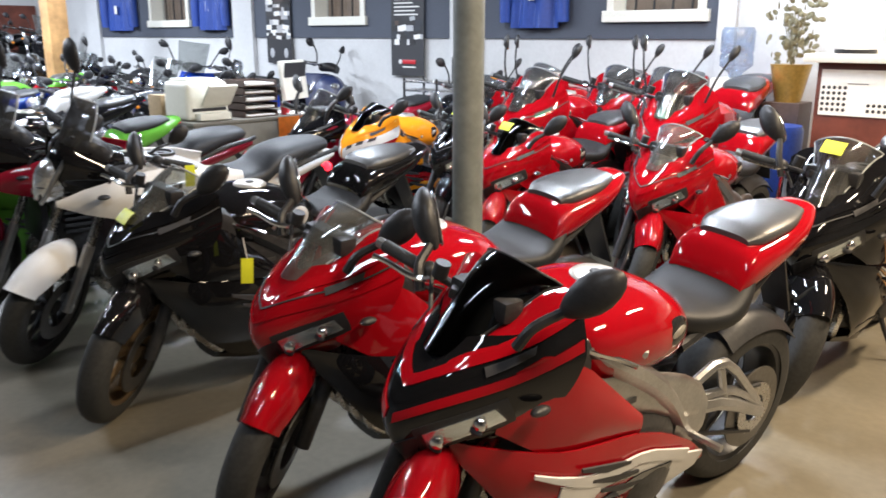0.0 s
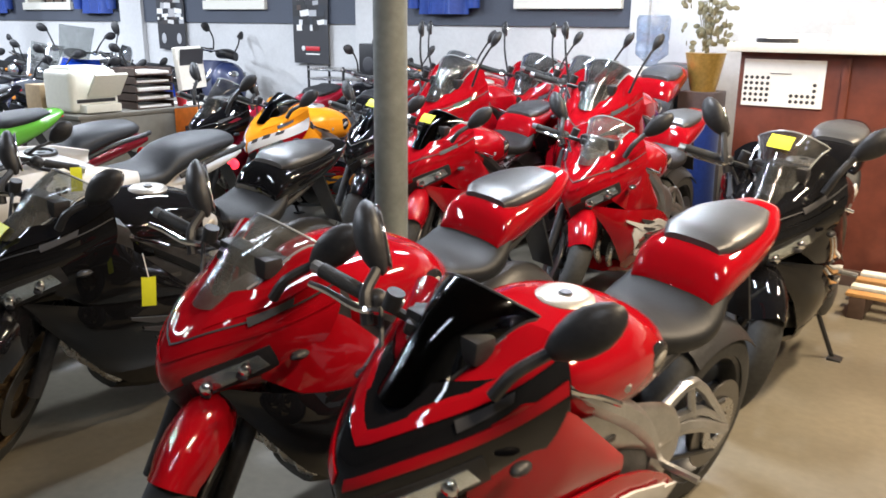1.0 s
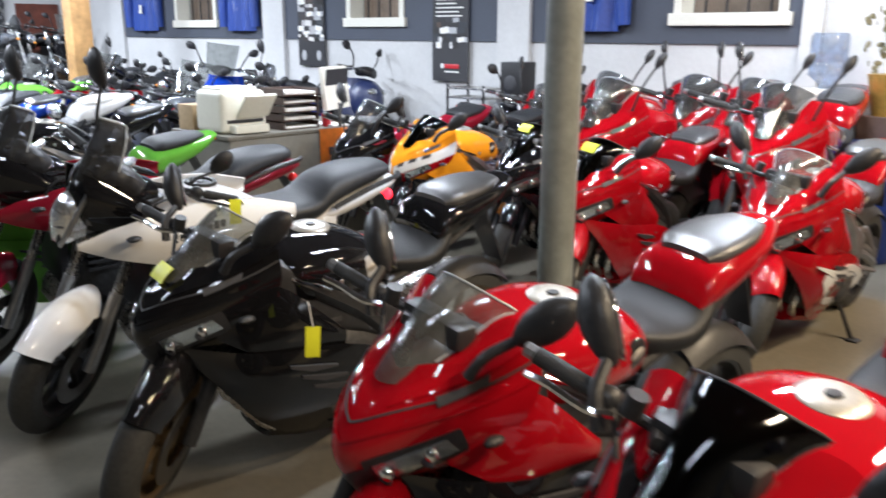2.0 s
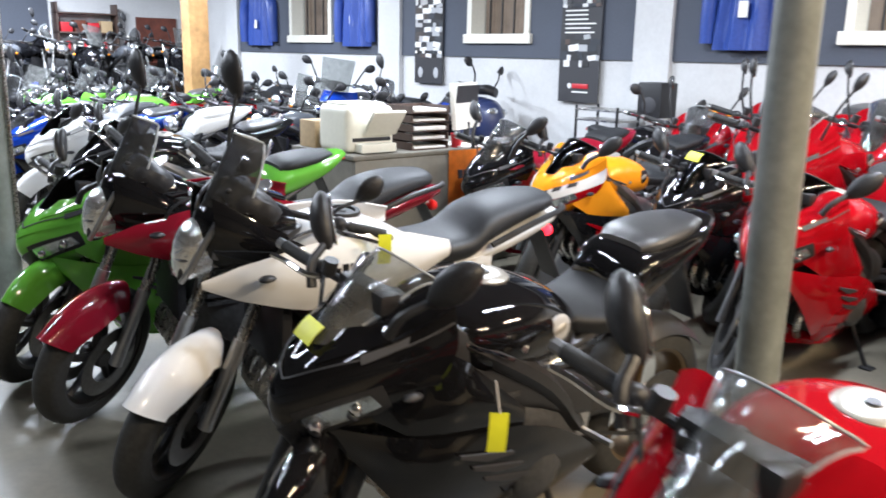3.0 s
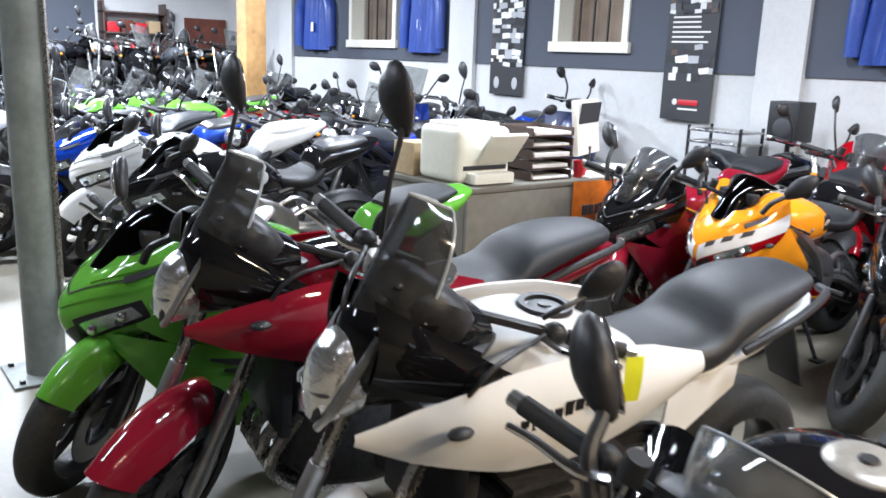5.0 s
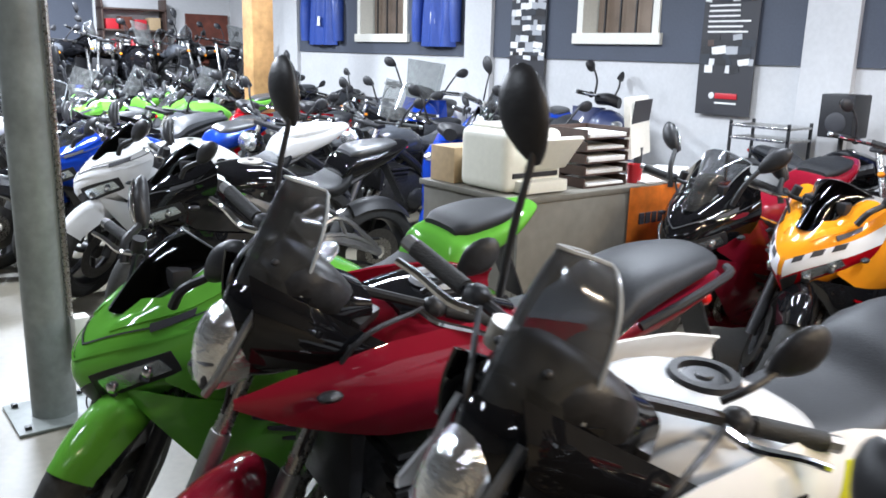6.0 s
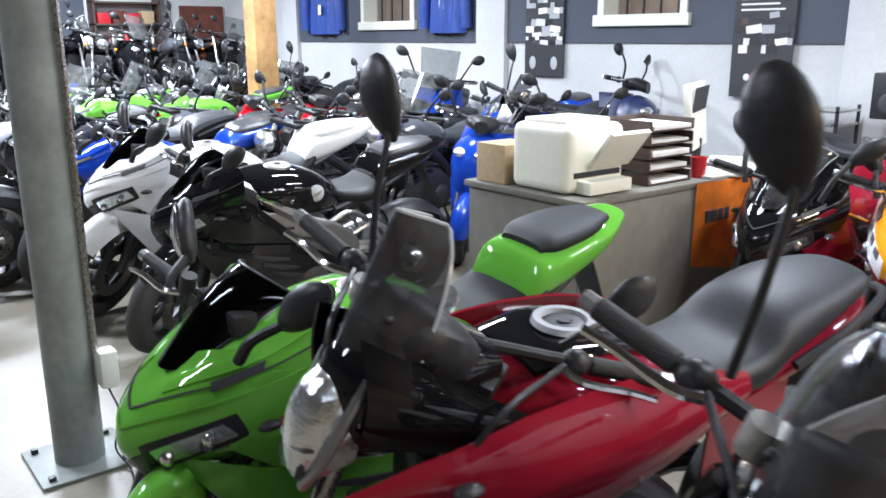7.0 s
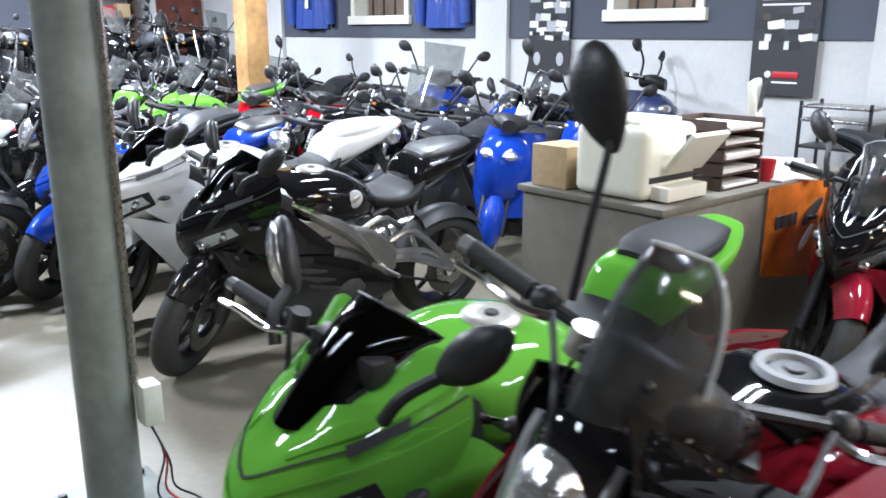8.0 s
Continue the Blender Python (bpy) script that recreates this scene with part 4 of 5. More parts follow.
for i, (a, b) in enumerate(WINDOWS):
    win = tagged(part("window_%d" % (i + 1), merge(box(a - 0.02, a + 0.06, YW - 0.045, YW + 0.2, SILL, HEAD, 0.004), box(b - 0.06, b + 0.02, YW - 0.045, YW + 0.2, SILL, HEAD, 0.004), box(a, b, YW + 0.0, YW + 0.2, HEAD - 0.06, HEAD, 0.004)),
                      FRAME_WHITE, None, "white-framed window with dim brown interior beyond", 0), kind="structure")
    part("window_sill", box(a - 0.06, b + 0.06, YW - 0.07, YW + 0.2, SILL - 0.02, SILL + 0.09, 0.008), FRAME_WHITE, win, "", 0)
    for k in (1, 2, 3, 4):
        x = a + (b - a) * k / 5
        part("glazing_bar", box(x - 0.008, x + 0.008, YW + 0.13, YW + 0.15, SILL, HEAD), DARK_ALLOY, win, "", 0)
    pane = part("pane", box(a, b, YW + 0.17, YW + 0.176, SILL, HEAD), LENS, win, "", 0)
    # flat backdrop that glows by itself to brighten the window
    slab("backdrop", a - 0.2, b + 0.2, YW + 0.5, YW + 0.52, SILL - 0.3, HEAD + 0.3, DIM_GLOW, "brown backdrop beyond the window, given a faint glow")
# added wall behind the backdrops, with the same glow
slab("wall_beyond", X0, X1, YW + 0.9, YW + 1.0, 0, CEIL, DIM_GLOW, "added brown wall beyond the windows, given a faint glow")


def ceiling_light(x, y, color, watts):
    li = thing("ceiling_light", "long fluorescent ceiling light with white housing", "ceiling light", "ceiling lights")
    part("housing", box(-0.66, 0.66, -0.10, 0.10, CEIL - 0.06, CEIL - 0.002, 0.01), HOUSING, li)
    for s in (1, -1):
        data = bpy.data.lights.new("tube", "AREA")
        data.shape, data.size, data.size_y, data.energy, data.color = "RECTANGLE", 1.2, 0.035, watts / 2, color
        lamp = new("tube", data)
        lamp.parent = li
        lamp.location = (0, s * 0.06, CEIL - 0.065)
    li.matrix_basis = pose(x, y, 0, 0, 0, 90)


for row in TUBES:
    ceiling_light(*row)


def round_column(x, y, r, label, box_on=False):
    c = thing("column", label, "column", kind="structure")
    bm = lathe([(r - 0.006, 0), (r, 0), (r, CEIL - 0.001), (r - 0.006, CEIL - 0.001)], 28)
    part("pole", turned(bm, pose(x, y, 0, 90) @ pose(0, 0, 0)), POLE, c)
    part("base_plate", box(x - 0.17, x + 0.17, y - 0.17, y + 0.17, 0.0, 0.014, 0.004), POLE, c)
    for sx in (-1, 1):
        for sy in (-1, 1):
            part("bolt", box(x + sx * 0.13 - 0.012, x + sx * 0.13 + 0.012, y + sy * 0.13 - 0.012, y + sy * 0.13 + 0.012, 0.014, 0.03, 0.003), DARK_ALLOY, c)
    if box_on:
        part("conduit", tube([(x + 0.07, y + 0.075, 0.44), (x + 0.07, y + 0.075, CEIL - 0.01)], 0.012, 8, 1), STEEL, c)
        part("socket_box", box(x + 0.045, x + 0.125, y + 0.075, y + 0.14, 0.30, 0.44, 0.012), FRAME_WHITE, c)
        for k in range(3):
            part("cable", tube([(x + 0.1, y + 0.10, 0.3), (x + 0.14 + 0.02 * k, y + 0.12, 0.2), (x + 0.11, y + 0.10 + 0.03 * k, 0.06), (x + 0.2, y + 0.12 + 0.05 * k, 0.012), (x + 0.3 + 0.1 * k, y + 0.1, 0.008)], 0.004, 6, 5), RED_PLASTIC if k == 1 else PLASTIC, c)
    return c


round_column(-6.43, 1.505, 0.088, "grey painted round steel column with base plate", True)
round_column(-2.72, 3.184, 0.078, "grey painted round steel column between bikes")
post = tagged(part("wooden_post", box(-12.74, -12.46, 5.27, 5.55, 0, CEIL, 0.01), PINE, None, "square pine post holding up the ceiling"), category="post", kind="structure")

# ---- front row ----
stand(sport_bike("red and black sport motorcycle with dark windscreen", RED, BLACK, DARK_SCREEN, DARK_ALLOY, ALLOY, swoosh=DECAL_WHITE, nose=BLACK, veed=RED, band=RED, band_width=0.08, lower=RED), -1.20, 1.96, -99, 7)
stand(sport_bike("glossy red sport motorcycle with clear windscreen", RED, RED, CLEAR, lower=BLACK), -1.955, 2.095, -96, 7)
stand(sport_bike("glossy black sport motorcycle with yellow tags", BLACK, BLACK, CLEAR, BRONZE, tag=0.06), -3.03, 2.13, -91, 6)
stand(touring_bike("white upright motorcycle with tall clear screen", WHITE, WHITE, WHITE, lit=True, tag=True), -3.82, 2.17, -95, 7)
stand(touring_bike("dark red upright motorcycle with tall clear screen", DARK_RED, DARK_RED, DARK_RED, pad=BLACK), -4.55, 2.13, -97, 6)
stand(sport_bike("bright green sport motorcycle with dark windscreen", GREEN, GREEN, DARK_SCREEN, pillion=VINYL, mirror_front=True), -5.25, 2.07, -88, 7)

# ---- second row ----
stand(sport_bike("black sport motorcycle with yellow tag on its screen", BLACK, BLACK, SMOKE, tag=0.72, tall=0.04), -1.16, 4.08, -90, 6, 1.05)
stand(sport_bike("red sport motorcycle with clear tall screen", RED, BLACK, CLEAR, DARK_ALLOY, ALLOY, GREY_VINYL, swoosh=DECAL_WHITE, tall=0.03), -2.19, 4.655, -91)
stand(sport_bike("red sport motorcycle with black screen and yellow tag", RED, BLACK, DARK_SCREEN, tag=0.6), -3.2, 4.56, -90)
stand(sport_bike("black sport motorcycle with smoked screen and yellow tag", BLACK, BLACK, DARK_SCREEN, tag=0.7), -3.93, 4.92, -90)
stand(sport_bike("orange white and red racing sport motorcycle", ORANGE, ORANGE, DARK_SCREEN, DARK_ALLOY, ALLOY, VINYL, VINYL, swoosh=RED, nose=ORANGE, band=WHITE, chin=RED, lower=BLACK, fend=BLACK, tail=BLACK, words=True, band_width=0.24), -4.76, 4.82, -91)
stand(sport_bike("dark red sport motorcycle with smoked screen", DARK_RED, BLACK, SMOKE, pillion=VINYL, nose=BLACK, tall=0.08), -5.33, 4.75, -89)

# ---- row along the back wall ----
RED_LATE = stand(sport_bike("red sport motorcycle with grey screen by the wall", RED, BLACK, SMOKE, fine=False, tall=0.05, ears=True), -4.95, 6.35, -84, 6, 1.1)
for x, y, h in ((-4.30, 6.42, -92), (-3.62, 6.45, -88), (-3.05, 6.3, -96), (-3.75, 5.55, -90), (-2.75, 5.75, -86)):
    copy_thing(RED_LATE, pose(x, y, 0, -6, 0, h) @ Matrix.Scale(1.1, 4))
stand(naked_bike("black naked motorcycle by the wall", BLACK, GREY_VINYL), -5.75, 6.35, -20)
stand(scooter("dark blue scooter parked along the white wall", material("dusk_blue_paint", (0.02, 0.03, 0.09), 0.4, coat=0.6)), -8.72, 6.75, 6, 4, 1.16)
stand(scooter("blue and white scooter with tall screen", BLUE, screen=CLEAR), -10.5, 6.45, -50, 4, 1.14)
BLUE_SCOOTER = stand(scooter("bright blue scooter with black seat", BLUE), -7.98, 4.95, -62)
copy_thing(BLUE_SCOOTER, pose(-7.9, 5.6, 0, -5, 0, -48))

# ---- bikes beyond the column ----
stand(sport_bike("black sport motorcycle with grey pillion seat", BLACK, BLACK, DARK_SCREEN, swing=ALLOY), -7.27, 2.89, -92)
BLACK_NAKED = stand(naked_bike("black naked motorcycle with silver exhaust", BLACK, VINYL), -9.45, 4.6)
WHITE_SPORT = stand(sport_bike("white and black sport motorcycle with raised white tail", WHITE, BLACK, DARK_SCREEN, lower=WHITE, tail=WHITE, hood=True), -8.0, 2.84, -94, 6, 1.05)
BLUE_SPORT = stand(sport_bike("blue and black sport motorcycle", BLUE, BLACK, SMOKE, lower=BLACK), -8.85, 2.75)
GREEN_SPORT = stand(sport_bike("light green sport motorcycle in a far row", GREEN, BLACK, SMOKE, lower=BLACK, fine=False), -12.75, 3.6, -60)
BLACK_TOUR = stand(touring_bike("black upright motorcycle with clear screen", BLACK, BLACK, BLACK, fine=False), -9.75, 2.85)
RED_SCOOTER = stand(scooter("red scooter in a far row", RED), -11.0, 4.62, -50)
copy_thing(RED_SCOOTER, pose(-10.65, 5.12, 0, -5, 0, -48))
BLACK_SCOOTER = stand(scooter("black scooter with clear screen", BLACK, CLEAR), -9.6, 5.6, -65)
GREY_NAKED = stand(naked_bike("dark grey naked motorcycle in a far row", GUNMETAL, GREY_VINYL), -8.6, 4.75, -80)
rng = random.Random(7)
KINDS = [BLACK_NAKED, GREY_NAKED, BLACK_TOUR, BLACK_NAKED, BLUE_SPORT, BLACK_SCOOTER, GREY_NAKED, BLACK_TOUR, BLACK_NAKED, BLACK_SCOOTER, BLACK_TOUR, GREY_NAKED, BLACK_NAKED]
spots = [(-8.7, 3.95), (-8.5, 6.1), (-9.4, 6.75), (-11.6, 6.6), (-10.55, 2.8), (-11.35, 2.75), (-10.4, 3.7), (-12.75, 2.9), (-12.3, 4.65), (-9.0, 1.0), (-10.0, 0.9)]
for r in range(3):
    for k in range(6):
        spots.append((-13.2 - 0.72 * r + rng.uniform(-0.1, 0.1), 1.9 + 0.95 * k + rng.uniform(-0.12, 0.12)))
for i, (x, y) in enumerate(spots):
    kind = GREEN_SPORT if i in (8,) else WHITE_SPORT if i == 9 else KINDS[(i * 7 + 3) % len(KINDS)] if i < 12 else rng.choice(KINDS)
    copy_thing(kind, pose(x, y, 0, -6, 0, -85 + rng.uniform(-14, 14)))

platform = thing("platform", "low timber display platform carrying used motorcycles", "platform")
part("deck", box(-17.5, -15.35, 1.2, 6.9, 0.56, 0.60, 0.004), BROWN, platform)
for k in range(5):
    part("trestle", box(-17.4, -15.5, 1.3 + 1.33 * k, 1.4 + 1.33 * k, 0.0, 0.559, 0.004), BROWN, platform)
for k in range(15):
    copy_thing((BLACK_NAKED, GREY_NAKED, BLACK_TOUR, BLACK_NAKED, BLACK_SCOOTER)[k % 5], pose(-16.4 + rng.uniform(-0.3, 0.3), 1.6 + 0.36 * k, 0.60, -6, 0, -18 + 30 * (k % 2) + rng.uniform(-9, 9)))


# ---- wall hangings ----
def blue_jacket(x0, x1, z0, z1):
    ja = thing("jacket", "shiny blue riding jacket hung on the slate panel", "jacket", "jackets on the wall")
    w, c = (x1 - x0) / 2, (x0 + x1) / 2
    ph = rng.uniform(0, 6)
    torso = sheet(lambda u, v: (c + v * w * (0.62 + 0.12 * u), YW - 0.06 - 0.07 * (1 - v * v) - 0.035 * math.sin(9 * v + ph + 2 * u), z1 - (z1 - z0) * u - 0.05 * abs(v) * (1 - u)), 14, 20, 0.01)
    part("torso", torso, BLUE_CLOTH, ja)
    for s in (1, -1):
        part("sleeve", tube([(c + s * w * 0.5, YW - 0.08, z1 - 0.06), (c + s * w * 0.82, YW - 0.09, z1 - 0.3), (c + s * w * 0.88, YW - 0.10, (z0 + z1) / 2 - 0.12), (c + s * w * 0.9, YW - 0.09, z0 + 0.06)], w * 0.2, 10, 4, 0.75), BLUE_CLOTH, ja)
    part("label_patch", box(c - 0.04, c + 0.05, YW - 0.155, YW - 0.15, z0 + 0.28, z0 + 0.42), PAPER, ja)
    part("hanger", tube([(c, YW - 0.05, z1 + 0.1), (c, YW - 0.05, z1 - 0.02)], 0.006, 6, 1), STEEL, ja)


for a, b in ((-14.95, -13.85), (-11.95, -11.05), (-5.78, -4.95)):
    blue_jacket(a, b, 1.60, 2.55)


def wall_banner(x0, x1, z0, split, red):
    ba = thing("banner", "tall printed banner with grey photo collage and black foot", "banner", "banners on the wall")
    part("cloth", sheet(lambda u, v: ((x0 + x1) / 2 + v * (x1 - x0) / 2, YW - 0.05 - 0.004 * math.sin(7 * u), z0 + (2.9 - z0) * u), 10, 4, 0.004), INK, ba)
    ink = [SILVER, GUNMETAL, PAPER, DARK_ALLOY, BROWN if red else SILVER, GUNMETAL, DECAL_WHITE]
    z, k = split + 0.05, 0
    while z < 2.84:
        h, x = rng.uniform(0.035, 0.075), x0 + 0.012
        while x < x1 - 0.05:
            w = min(rng.uniform(0.04, 0.15), x1 - 0.012 - x)
            if not (red and 1.74 < z + h / 2 < 2.04) and rng.random() < 0.86:
                part("photo_print", turned(box(-w / 2, w / 2, -0.001, 0.001, -h / 2, h / 2), Matrix.Translation((x + w / 2, YW - 0.0595 - 0.0004 * (k % 5), z + h / 2)) @ Matrix.Rotation(rng.uniform(-0.16, 0.16), 4, "Y")), rng.choice(ink), ba)
            x, k = x + w, k + 1
        z += h
    if red:
        for k in range(6):
            part("text_bar", box(x0 + 0.06, x1 - rng.uniform(0.06, 0.2), YW - 0.060, YW - 0.057, 1.76 + k * 0.045, 1.775 + k * 0.045), PAPER, ba)
        part("logo_mark", loft([(-0.11, 0, 0.003, 0.025, 0.025, 4), (0.11, 0, 0.003, 0.025, 0.025, 4)], 10, 1), RED_PLASTIC, ba).location = ((x0 + x1) / 2 + 0.03, YW - 0.06, z0 + 0.17)
        part("logo_dot", ball(((x0 + x1) / 2 - 0.12, YW - 0.06, z0 + 0.17), (0.03, 0.003, 0.03), 12), DECAL_WHITE, ba)
        part("logo_bar", box((x0 + x1) / 2 - 0.08, (x0 + x1) / 2 + 0.14, YW - 0.061, YW - 0.058, z0 + 0.10, z0 + 0.115), PAPER, ba)
    else:
        for s in (-0.28, 0.28):
            part("round_print", ball(((x0 + x1) / 2 + s * (x1 - x0), YW - 0.06, z0 + 0.14), (0.05, 0.003, 0.07), 14), SILVER, ba)


wall_banner(-10.13, -9.56, 1.14, 1.42, False)
wall_banner(-7.56, -7.0, 1.04, 1.36, True)

# ---- desk and what stands on it ----
desk = thing("desk", "grey-brown laminate office desk with closed sides", "desk")
part("desktop", box(-6.45, -5.67, 3.40, 5.05, 0.835, 0.865, 0.006), DESK, desk)
part("front_panel", box(-5.70, -5.68, 3.42, 5.03, 0.0, 0.833, 0.003), DESK, desk)
part("side_panel", box(-6.43, -5.705, 3.42, 3.44, 0.0, 0.833, 0.003), DESK, desk)
part("side_panel", box(-6.43, -5.705, 5.01, 5.03, 0.0, 0.833, 0.003), DESK, desk)

printer = thing("printer", "cream office laser printer with folding tray", "printer")
part("body", box(-6.16, -5.80, 3.44, 3.82, 0.867, 1.17, 0.05, 4), CREAM, printer)
part("lid", box(-6.12, -5.86, 3.48, 3.78, 1.16, 1.19, 0.014, 3), CREAM, printer)
part("open_tray", turned(box(-0.012, 0.012, -0.13, 0.13, 0, 0.2, 0.008), pose(-5.78, 3.68, 0.985, 0, 38, 0)), CREAM, printer)
part("paper_slot", box(-5.801, -5.793, 3.48, 3.78, 0.94, 0.965, 0.002), PLASTIC, printer)
part("paper_drawer", box(-5.81, -5.72, 3.50, 3.78, 0.872, 0.93, 0.008), CREAM, printer)
part("button", box(-5.80, -5.792, 3.72, 3.79, 1.08, 1.12, 0.002), PLASTIC, printer)

trays = thing("document_tray", "stack of dark brown document trays holding papers", "document tray")
for k in range(5):
    z = 0.867 + 0.062 * k
    t = part("tray", merge(box(-6.05, -5.74, 3.92, 4.25, z, z + 0.008), box(-6.05, -6.04, 3.92, 4.25, z + 0.008, z + 0.05), box(-6.04, -5.74, 3.92, 3.93, z + 0.008, z + 0.05), box(-6.04, -5.74, 4.24, 4.25, z + 0.008, z + 0.05)), BROWN, trays)
    part("paper", box(-6.03, -5.735 - 0.01 * (k % 2), 3.94, 4.22, z + 0.009, z + 0.022 + 0.006 * (k % 3), 0.002), PAPER, t)
tagged(part("cup", turned(lathe([(0.001, 0), (0.036, 0), (0.042, 0.1), (0.038, 0.1), (0.033, 0.006), (0.001, 0.006)], 20), pose(-5.76, 4.34, 0.866, 90)), RED_PLASTIC, None, "red plastic cup standing on the desk"), category="cup")
tagged(part("cardboard_box", box(-6.40, -6.20, 3.44, 3.66, 0.866, 1.05, 0.004), CARD, None, "small brown cardboard box beside the printer"), category="box")
mon = thing("monitor", "flat computer monitor with white back on the desk", "monitor")
part("screen_case", turned(box(-0.22, 0.22, -0.02, 0.02, 0.0, 0.34, 0.012), pose(-5.97, 4.62, 0.97, -6, 0, 115)), FRAME_WHITE, mon)
part("display", turned(box(-0.2, 0.2, -0.024, -0.0205, 0.02, 0.32), pose(-5.97, 4.62, 0.97, -6, 0, 295)), INK, mon)
part("stem", tube([(-5.97, 4.62, 0.88), (-5.97, 4.62, 1.02)], 0.025, 10, 1), PLASTIC, mon)
part("foot", turned(lathe([(0.001, 0), (0.11, 0), (0.10, 0.014), (0.001, 0.016)], 24), pose(-5.97, 4.62, 0.866, 90)), PLASTIC, mon)
for k in range(5):
    a, b = rng.uniform(-6.0, -5.75), rng.uniform(4.42, 4.95)
    tagged(part("paper_sheet", turned(box(-0.1, 0.1, -0.14, 0.14, 0, 0.006 + 0.002 * k, 0.001), pose(a, b, 0.8665 + 0.0005 * k, 0, 0, rng.uniform(-40, 40))), PAPER, None, "loose white papers lying on the desk"), category="paper", group="papers on the desk")
poster = thing("poster", "orange poster with dark marks hung on the desk", "poster")
m_orange = material("orange_print", (0.75, 0.19, 0.02), 0.45, grain=0.35, scale=5, stain=0.3, stain_scale=12)
part("print", sheet(lambda u, v: (-5.655 - 0.006 * math.sin(5 * v), 4.49 + v * 0.30, 0.86 - 0.46 * u - 0.05 * v * u), 6, 8, 0.002), m_orange, poster)
for k in range(4):
    part("mark_bar", box(-5.653, -5.645, 4.27 + 0.05 * k, 4.31 + 0.05 * k, 0.66, 0.72, 0.001, 1), INK, poster)
part("mark_figure", ball((-5.648, 4.62, 0.70), (0.004, 0.11, 0.035), 12, Matrix.Rotation(0.5, 4, "X")), INK, poster)
part("mark_white", ball((-5.648, 4.58, 0.58), (0.004, 0.09, 0.03), 12, Matrix.Rotation(0.7, 4, "X")), DECAL_WHITE, poster)

# ---- by the back wall ----
speaker = thing("loudspeaker", "black loudspeaker on a stand by the pilaster", "loudspeaker")
part("cabinet", box(-6.10, -5.84, 6.85, 7.1, 0.98, 1.30, 0.012), PLASTIC, speaker)
part("cone", ball((-5.97, 6.85, 1.09), (0.08, 0.012, 0.08), 18), INK, speaker)
part("stand_pole", tube([(-5.97, 6.97, 0.0), (-5.97, 6.97, 0.98)], 0.02, 10, 1), DARK_ALLOY, speaker)
rack = thing("rack", "low black wire rack holding chrome parts", "rack")
for z in (0.45, 0.7, 0.9, 1.0):
    part("shelf", box(-6.85, -6.32, 6.85, 7.2, z, z + 0.02, 0.003), STEEL if z > 0.8 else PLASTIC, rack)
for x in (-6.85, -6.34):
    for y in (6.85, 7.18):
        part("post", box(x, x + 0.02, y, y + 0.02, 0, 1.05), PLASTIC, rack)

# ---- reception counter ----
counter = thing("counter", "dark mahogany reception counter with pale worktop", "counter")
part("front_panel", box(-1.81, 1.2, 5.50, 5.54, 0.0, 1.36, 0.004), MAHOGANY, counter)
part("end_panel", box(-1.81, -1.77, 5.545, 6.3, 0.0, 1.36, 0.004), MAHOGANY, counter)
part("worktop", box(-1.88, 1.25, 5.42, 6.35, 1.362, 1.415, 0.008), FRAME_WHITE, counter)
for x in (-1.2, -0.3, 0.6):
    part("panel_moulding", box(x - 0.02, x + 0.02, 5.485, 5.499, 0.02, 1.34, 0.003), MAHOGANY, counter)
part("plinth", box(-1.78, 1.2, 5.47, 5.498, 0.0, 0.10, 0.004), BROWN, counter)
notice = thing("notice", "white paper chart with rows of dark dots taped up", "notice")
part("sheet_of_paper", box(-1.78, -1.31, 5.490, 5.494, 1.04, 1.32), PAPER, notice)
for r in range(5):
    for c in range(5):
        part("dot", ball((-1.76 + 0.032 * c, 5.489, 1.075 + 0.034 * r), (0.011, 0.002, 0.011), 8), INK, notice)
        if r < 2 or (r < 4 and c == 4):
            part("dot", ball((-1.49 + 0.032 * c, 5.489, 1.075 + 0.034 * r), (0.011, 0.002, 0.011), 8), INK, notice)
part("rule", box(-1.62, -1.5, 5.487, 5.489, 1.235, 1.239), INK, notice)
cooler = thing("water_cooler", "white water cooler with blue water jug", "water cooler")
part("cabinet", box(-3.08, -2.78, 6.72, 7.04, 0.0, 1.18, 0.02), FRAME_WHITE, cooler)
part("jug", turned(lathe([(0.001, 0.0), (0.05, 0.0), (0.06, 0.04), (0.135, 0.1), (0.135, 0.18), (0.125, 0.2), (0.135, 0.22), (0.135, 0.38), (0.12, 0.41), (0.001, 0.41)], 28), pose(-2.93, 6.88, 1.18, 90)), JUG, cooler)
part("tap", box(-2.98, -2.95, 6.67, 6.72, 1.0, 1.05, 0.006), BLUE_CLOTH, cooler)
tagged(part("blue_barrel", turned(lathe([(0.001, 0), (0.2, 0), (0.215, 0.05), (0.21, 0.4), (0.215, 0.8), (0.2, 0.84), (0.001, 0.84)], 28), pose(-2.45, 6.6, 0, 90)), BLUE_CLOTH, None, "blue plastic barrel standing by the counter"), category="barrel")
plant = thing("dry_flowers", "bunch of dry flowers in a gold pot", "plant")
part("pot", turned(lathe([(0.001, 0), (0.1, 0), (0.16, 0.3), (0.14, 0.3), (0.001, 0.28)], 20), pose(-2.5, 6.95, 1.0, 90)), material("gold_pot", (0.45, 0.28, 0.07), 0.35, 0.5, grain=0.2), plant)
part("pot_stand", box(-2.65, -2.35, 6.8, 7.1, 0, 1.0, 0.01), BROWN, plant)
m_leaf = material("dry_leaf", (0.22, 0.2, 0.12), 0.7, grain=0.4, scale=30)
leaves = bmesh.new()
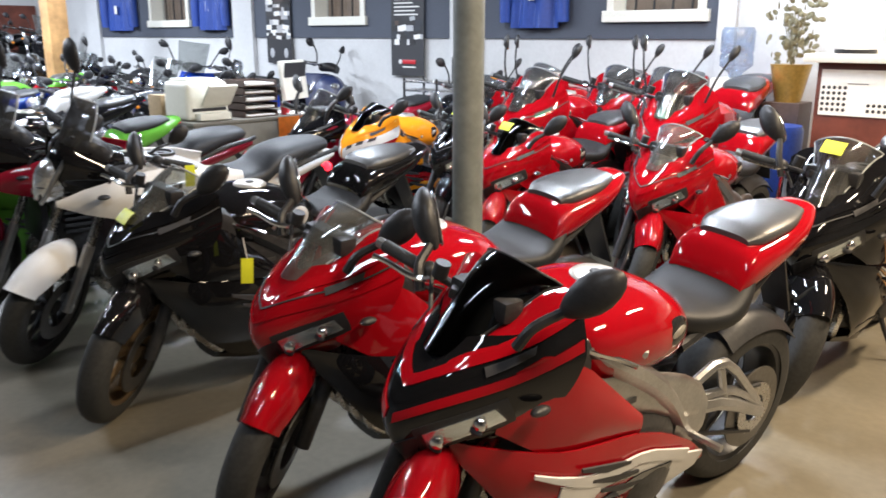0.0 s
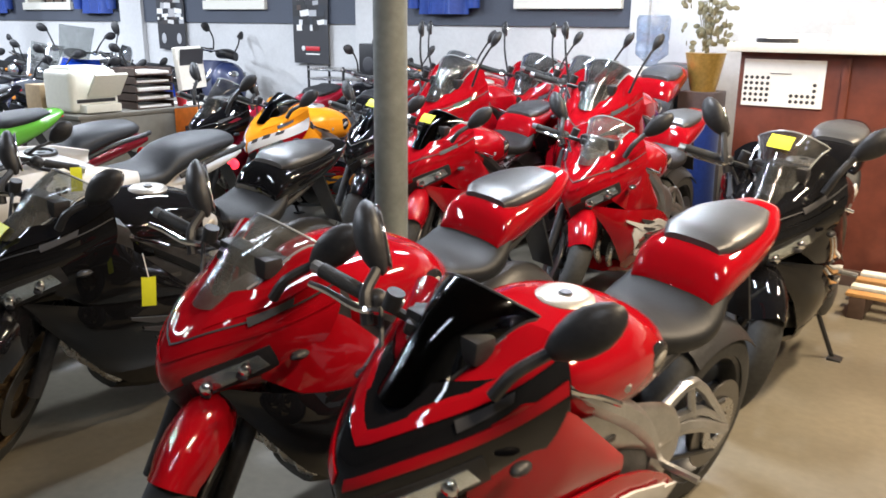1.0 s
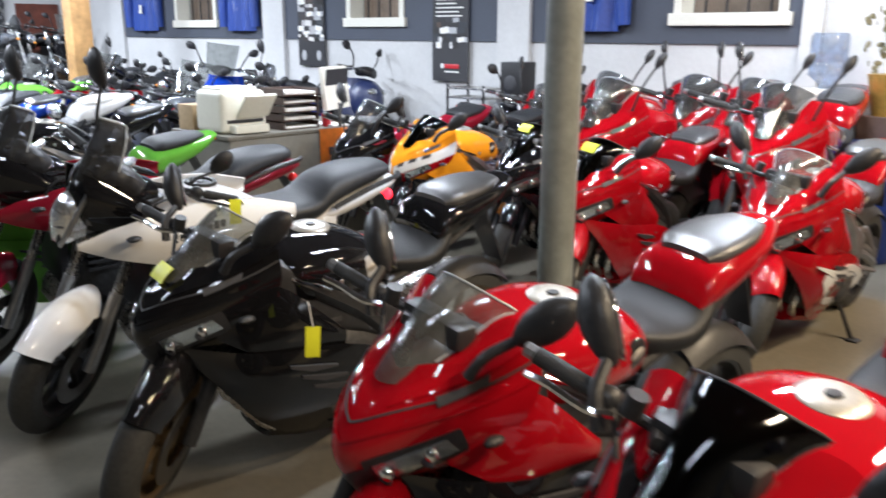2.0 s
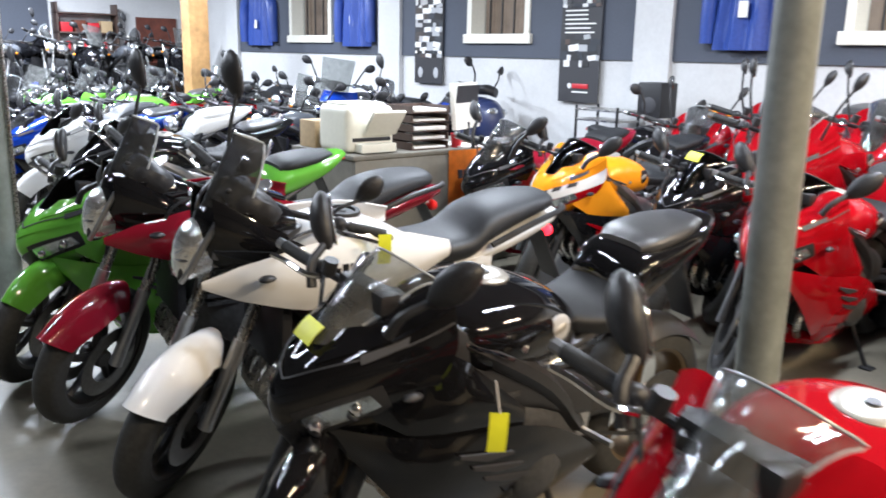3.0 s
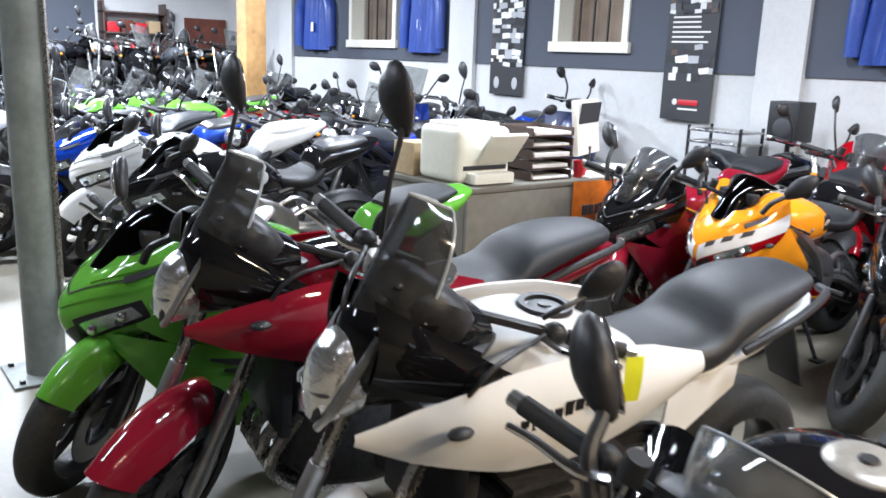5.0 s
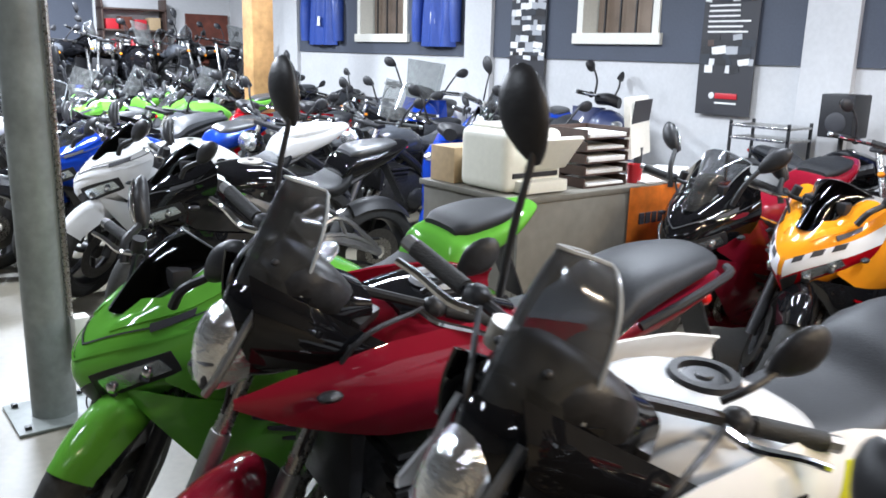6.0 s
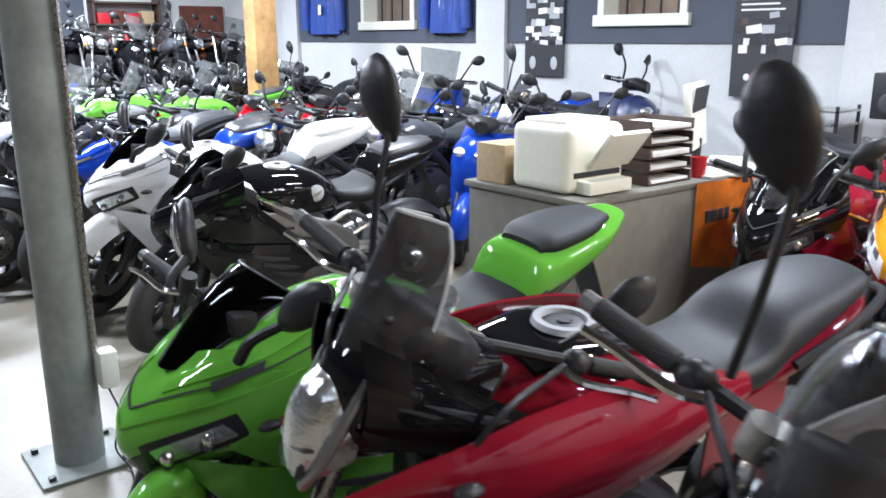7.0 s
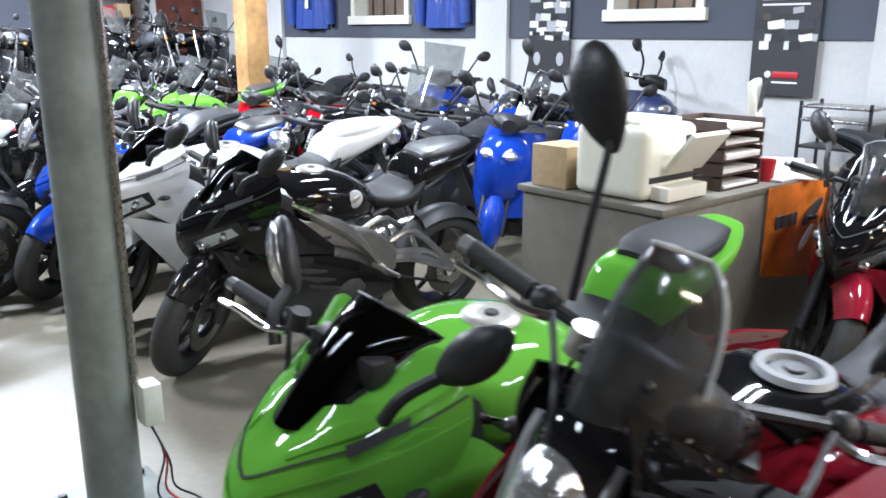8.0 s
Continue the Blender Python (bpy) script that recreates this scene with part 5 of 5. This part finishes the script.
for k in range(120):
    a, h, r = rng.uniform(0, 6.3), rng.uniform(1.3, 1.85), rng.uniform(0.02, 0.22)
    leaves = merge(leaves, ball((-2.5 + r * math.cos(a), 6.95 + r * math.sin(a), h), (0.035, 0.006, 0.02), 6, Matrix.Rotation(rng.uniform(0, 3), 4, "Z") @ Matrix.Rotation(rng.uniform(-1, 1), 4, "Y")))
part("foliage", leaves, m_leaf, plant)
for k in range(10):
    part("stalk", tube([(-2.5, 6.95, 1.27), (-2.5 + 0.02 * (k - 5), 6.95 + 0.03 * math.sin(k), 1.7)], 0.004, 5, 1), m_leaf, plant)
for k, (x, w, h) in enumerate(((-1.55, 0.3, 0.05), (-1.0, 0.42, 0.22), (-0.5, 0.3, 0.3), (-1.25, 0.2, 0.1))):
    tagged(part("binder", box(x - w / 2, x + w / 2, 5.6 + 0.05 * k, 5.85 + 0.05 * k, 1.417, 1.417 + h, 0.004), PAPER, None, "white paper binder lying on the counter"), category="binder", group="binders on the counter")
tagged(part("coiled_cable", turned(lathe([(0.09, 0.0), (0.12, 0.0), (0.12, 0.025), (0.09, 0.025)], 24), pose(-1.62, 5.56, 1.417, 90)), PLASTIC, None, "black cable coiled up on the counter"), category="cable")
pallet = thing("pallet", "low wooden pallet with pale slats before the counter", "pallet")
for k in range(4):
    part("slat", box(-0.95, 0.3, 4.86 + 0.15 * k, 4.94 + 0.15 * k, 0.12, 0.14, 0.003), FRAME_WHITE if k % 2 else PINE, pallet)
for x in (-0.93, -0.35, 0.2):
    part("bearer", box(x, x + 0.08, 4.86, 5.39, 0.0, 0.119, 0.003), BROWN, pallet)

# ---- far end ----
shelf = thing("wall_shelf", "dark wall shelf with red boxes and jars", "shelf")
for z in (1.42, 1.75, 2.1):
    part("board", box(-17.98, -17.65, 5.0, 6.1, z, z + 0.03, 0.003), BROWN, shelf)
for y in (5.0, 6.07):
    part("upright", box(-17.98, -17.65, y, y + 0.03, 1.3, 2.3, 0.003), BROWN, shelf)
for k in range(9):
    tagged(part("jar", turned(lathe([(0.001, 0), (0.045, 0), (0.045, 0.13), (0.03, 0.16), (0.001, 0.16)], 12), pose(-17.8, 5.1 + 0.11 * k, 1.451, 90)), (PAPER, RED_PLASTIC, STEEL)[k % 3], None, "small jar standing on the shelf"), category="jar", group="jars on the shelf")
for k in range(4):
    tagged(part("carton", box(-17.92, -17.7, 5.08 + 0.24 * k, 5.28 + 0.24 * k, 1.781, 1.95 + 0.04 * (k % 2), 0.004), (RED_PLASTIC, MAHOGANY, RED_PLASTIC, CARD)[k], None, "red and brown carton on the shelf"), category="carton", group="cartons on the shelf")
slab("panel_west_dark", -17.999, -17.97, 1.0, 4.95, 0.0, 3.0, NAVY, "dark blue wall panel at the far end")
slab("door_1", -17.999, -17.95, 6.55, 7.35, 0.0, 2.1, MAHOGANY, "reddish brown door at the far end")
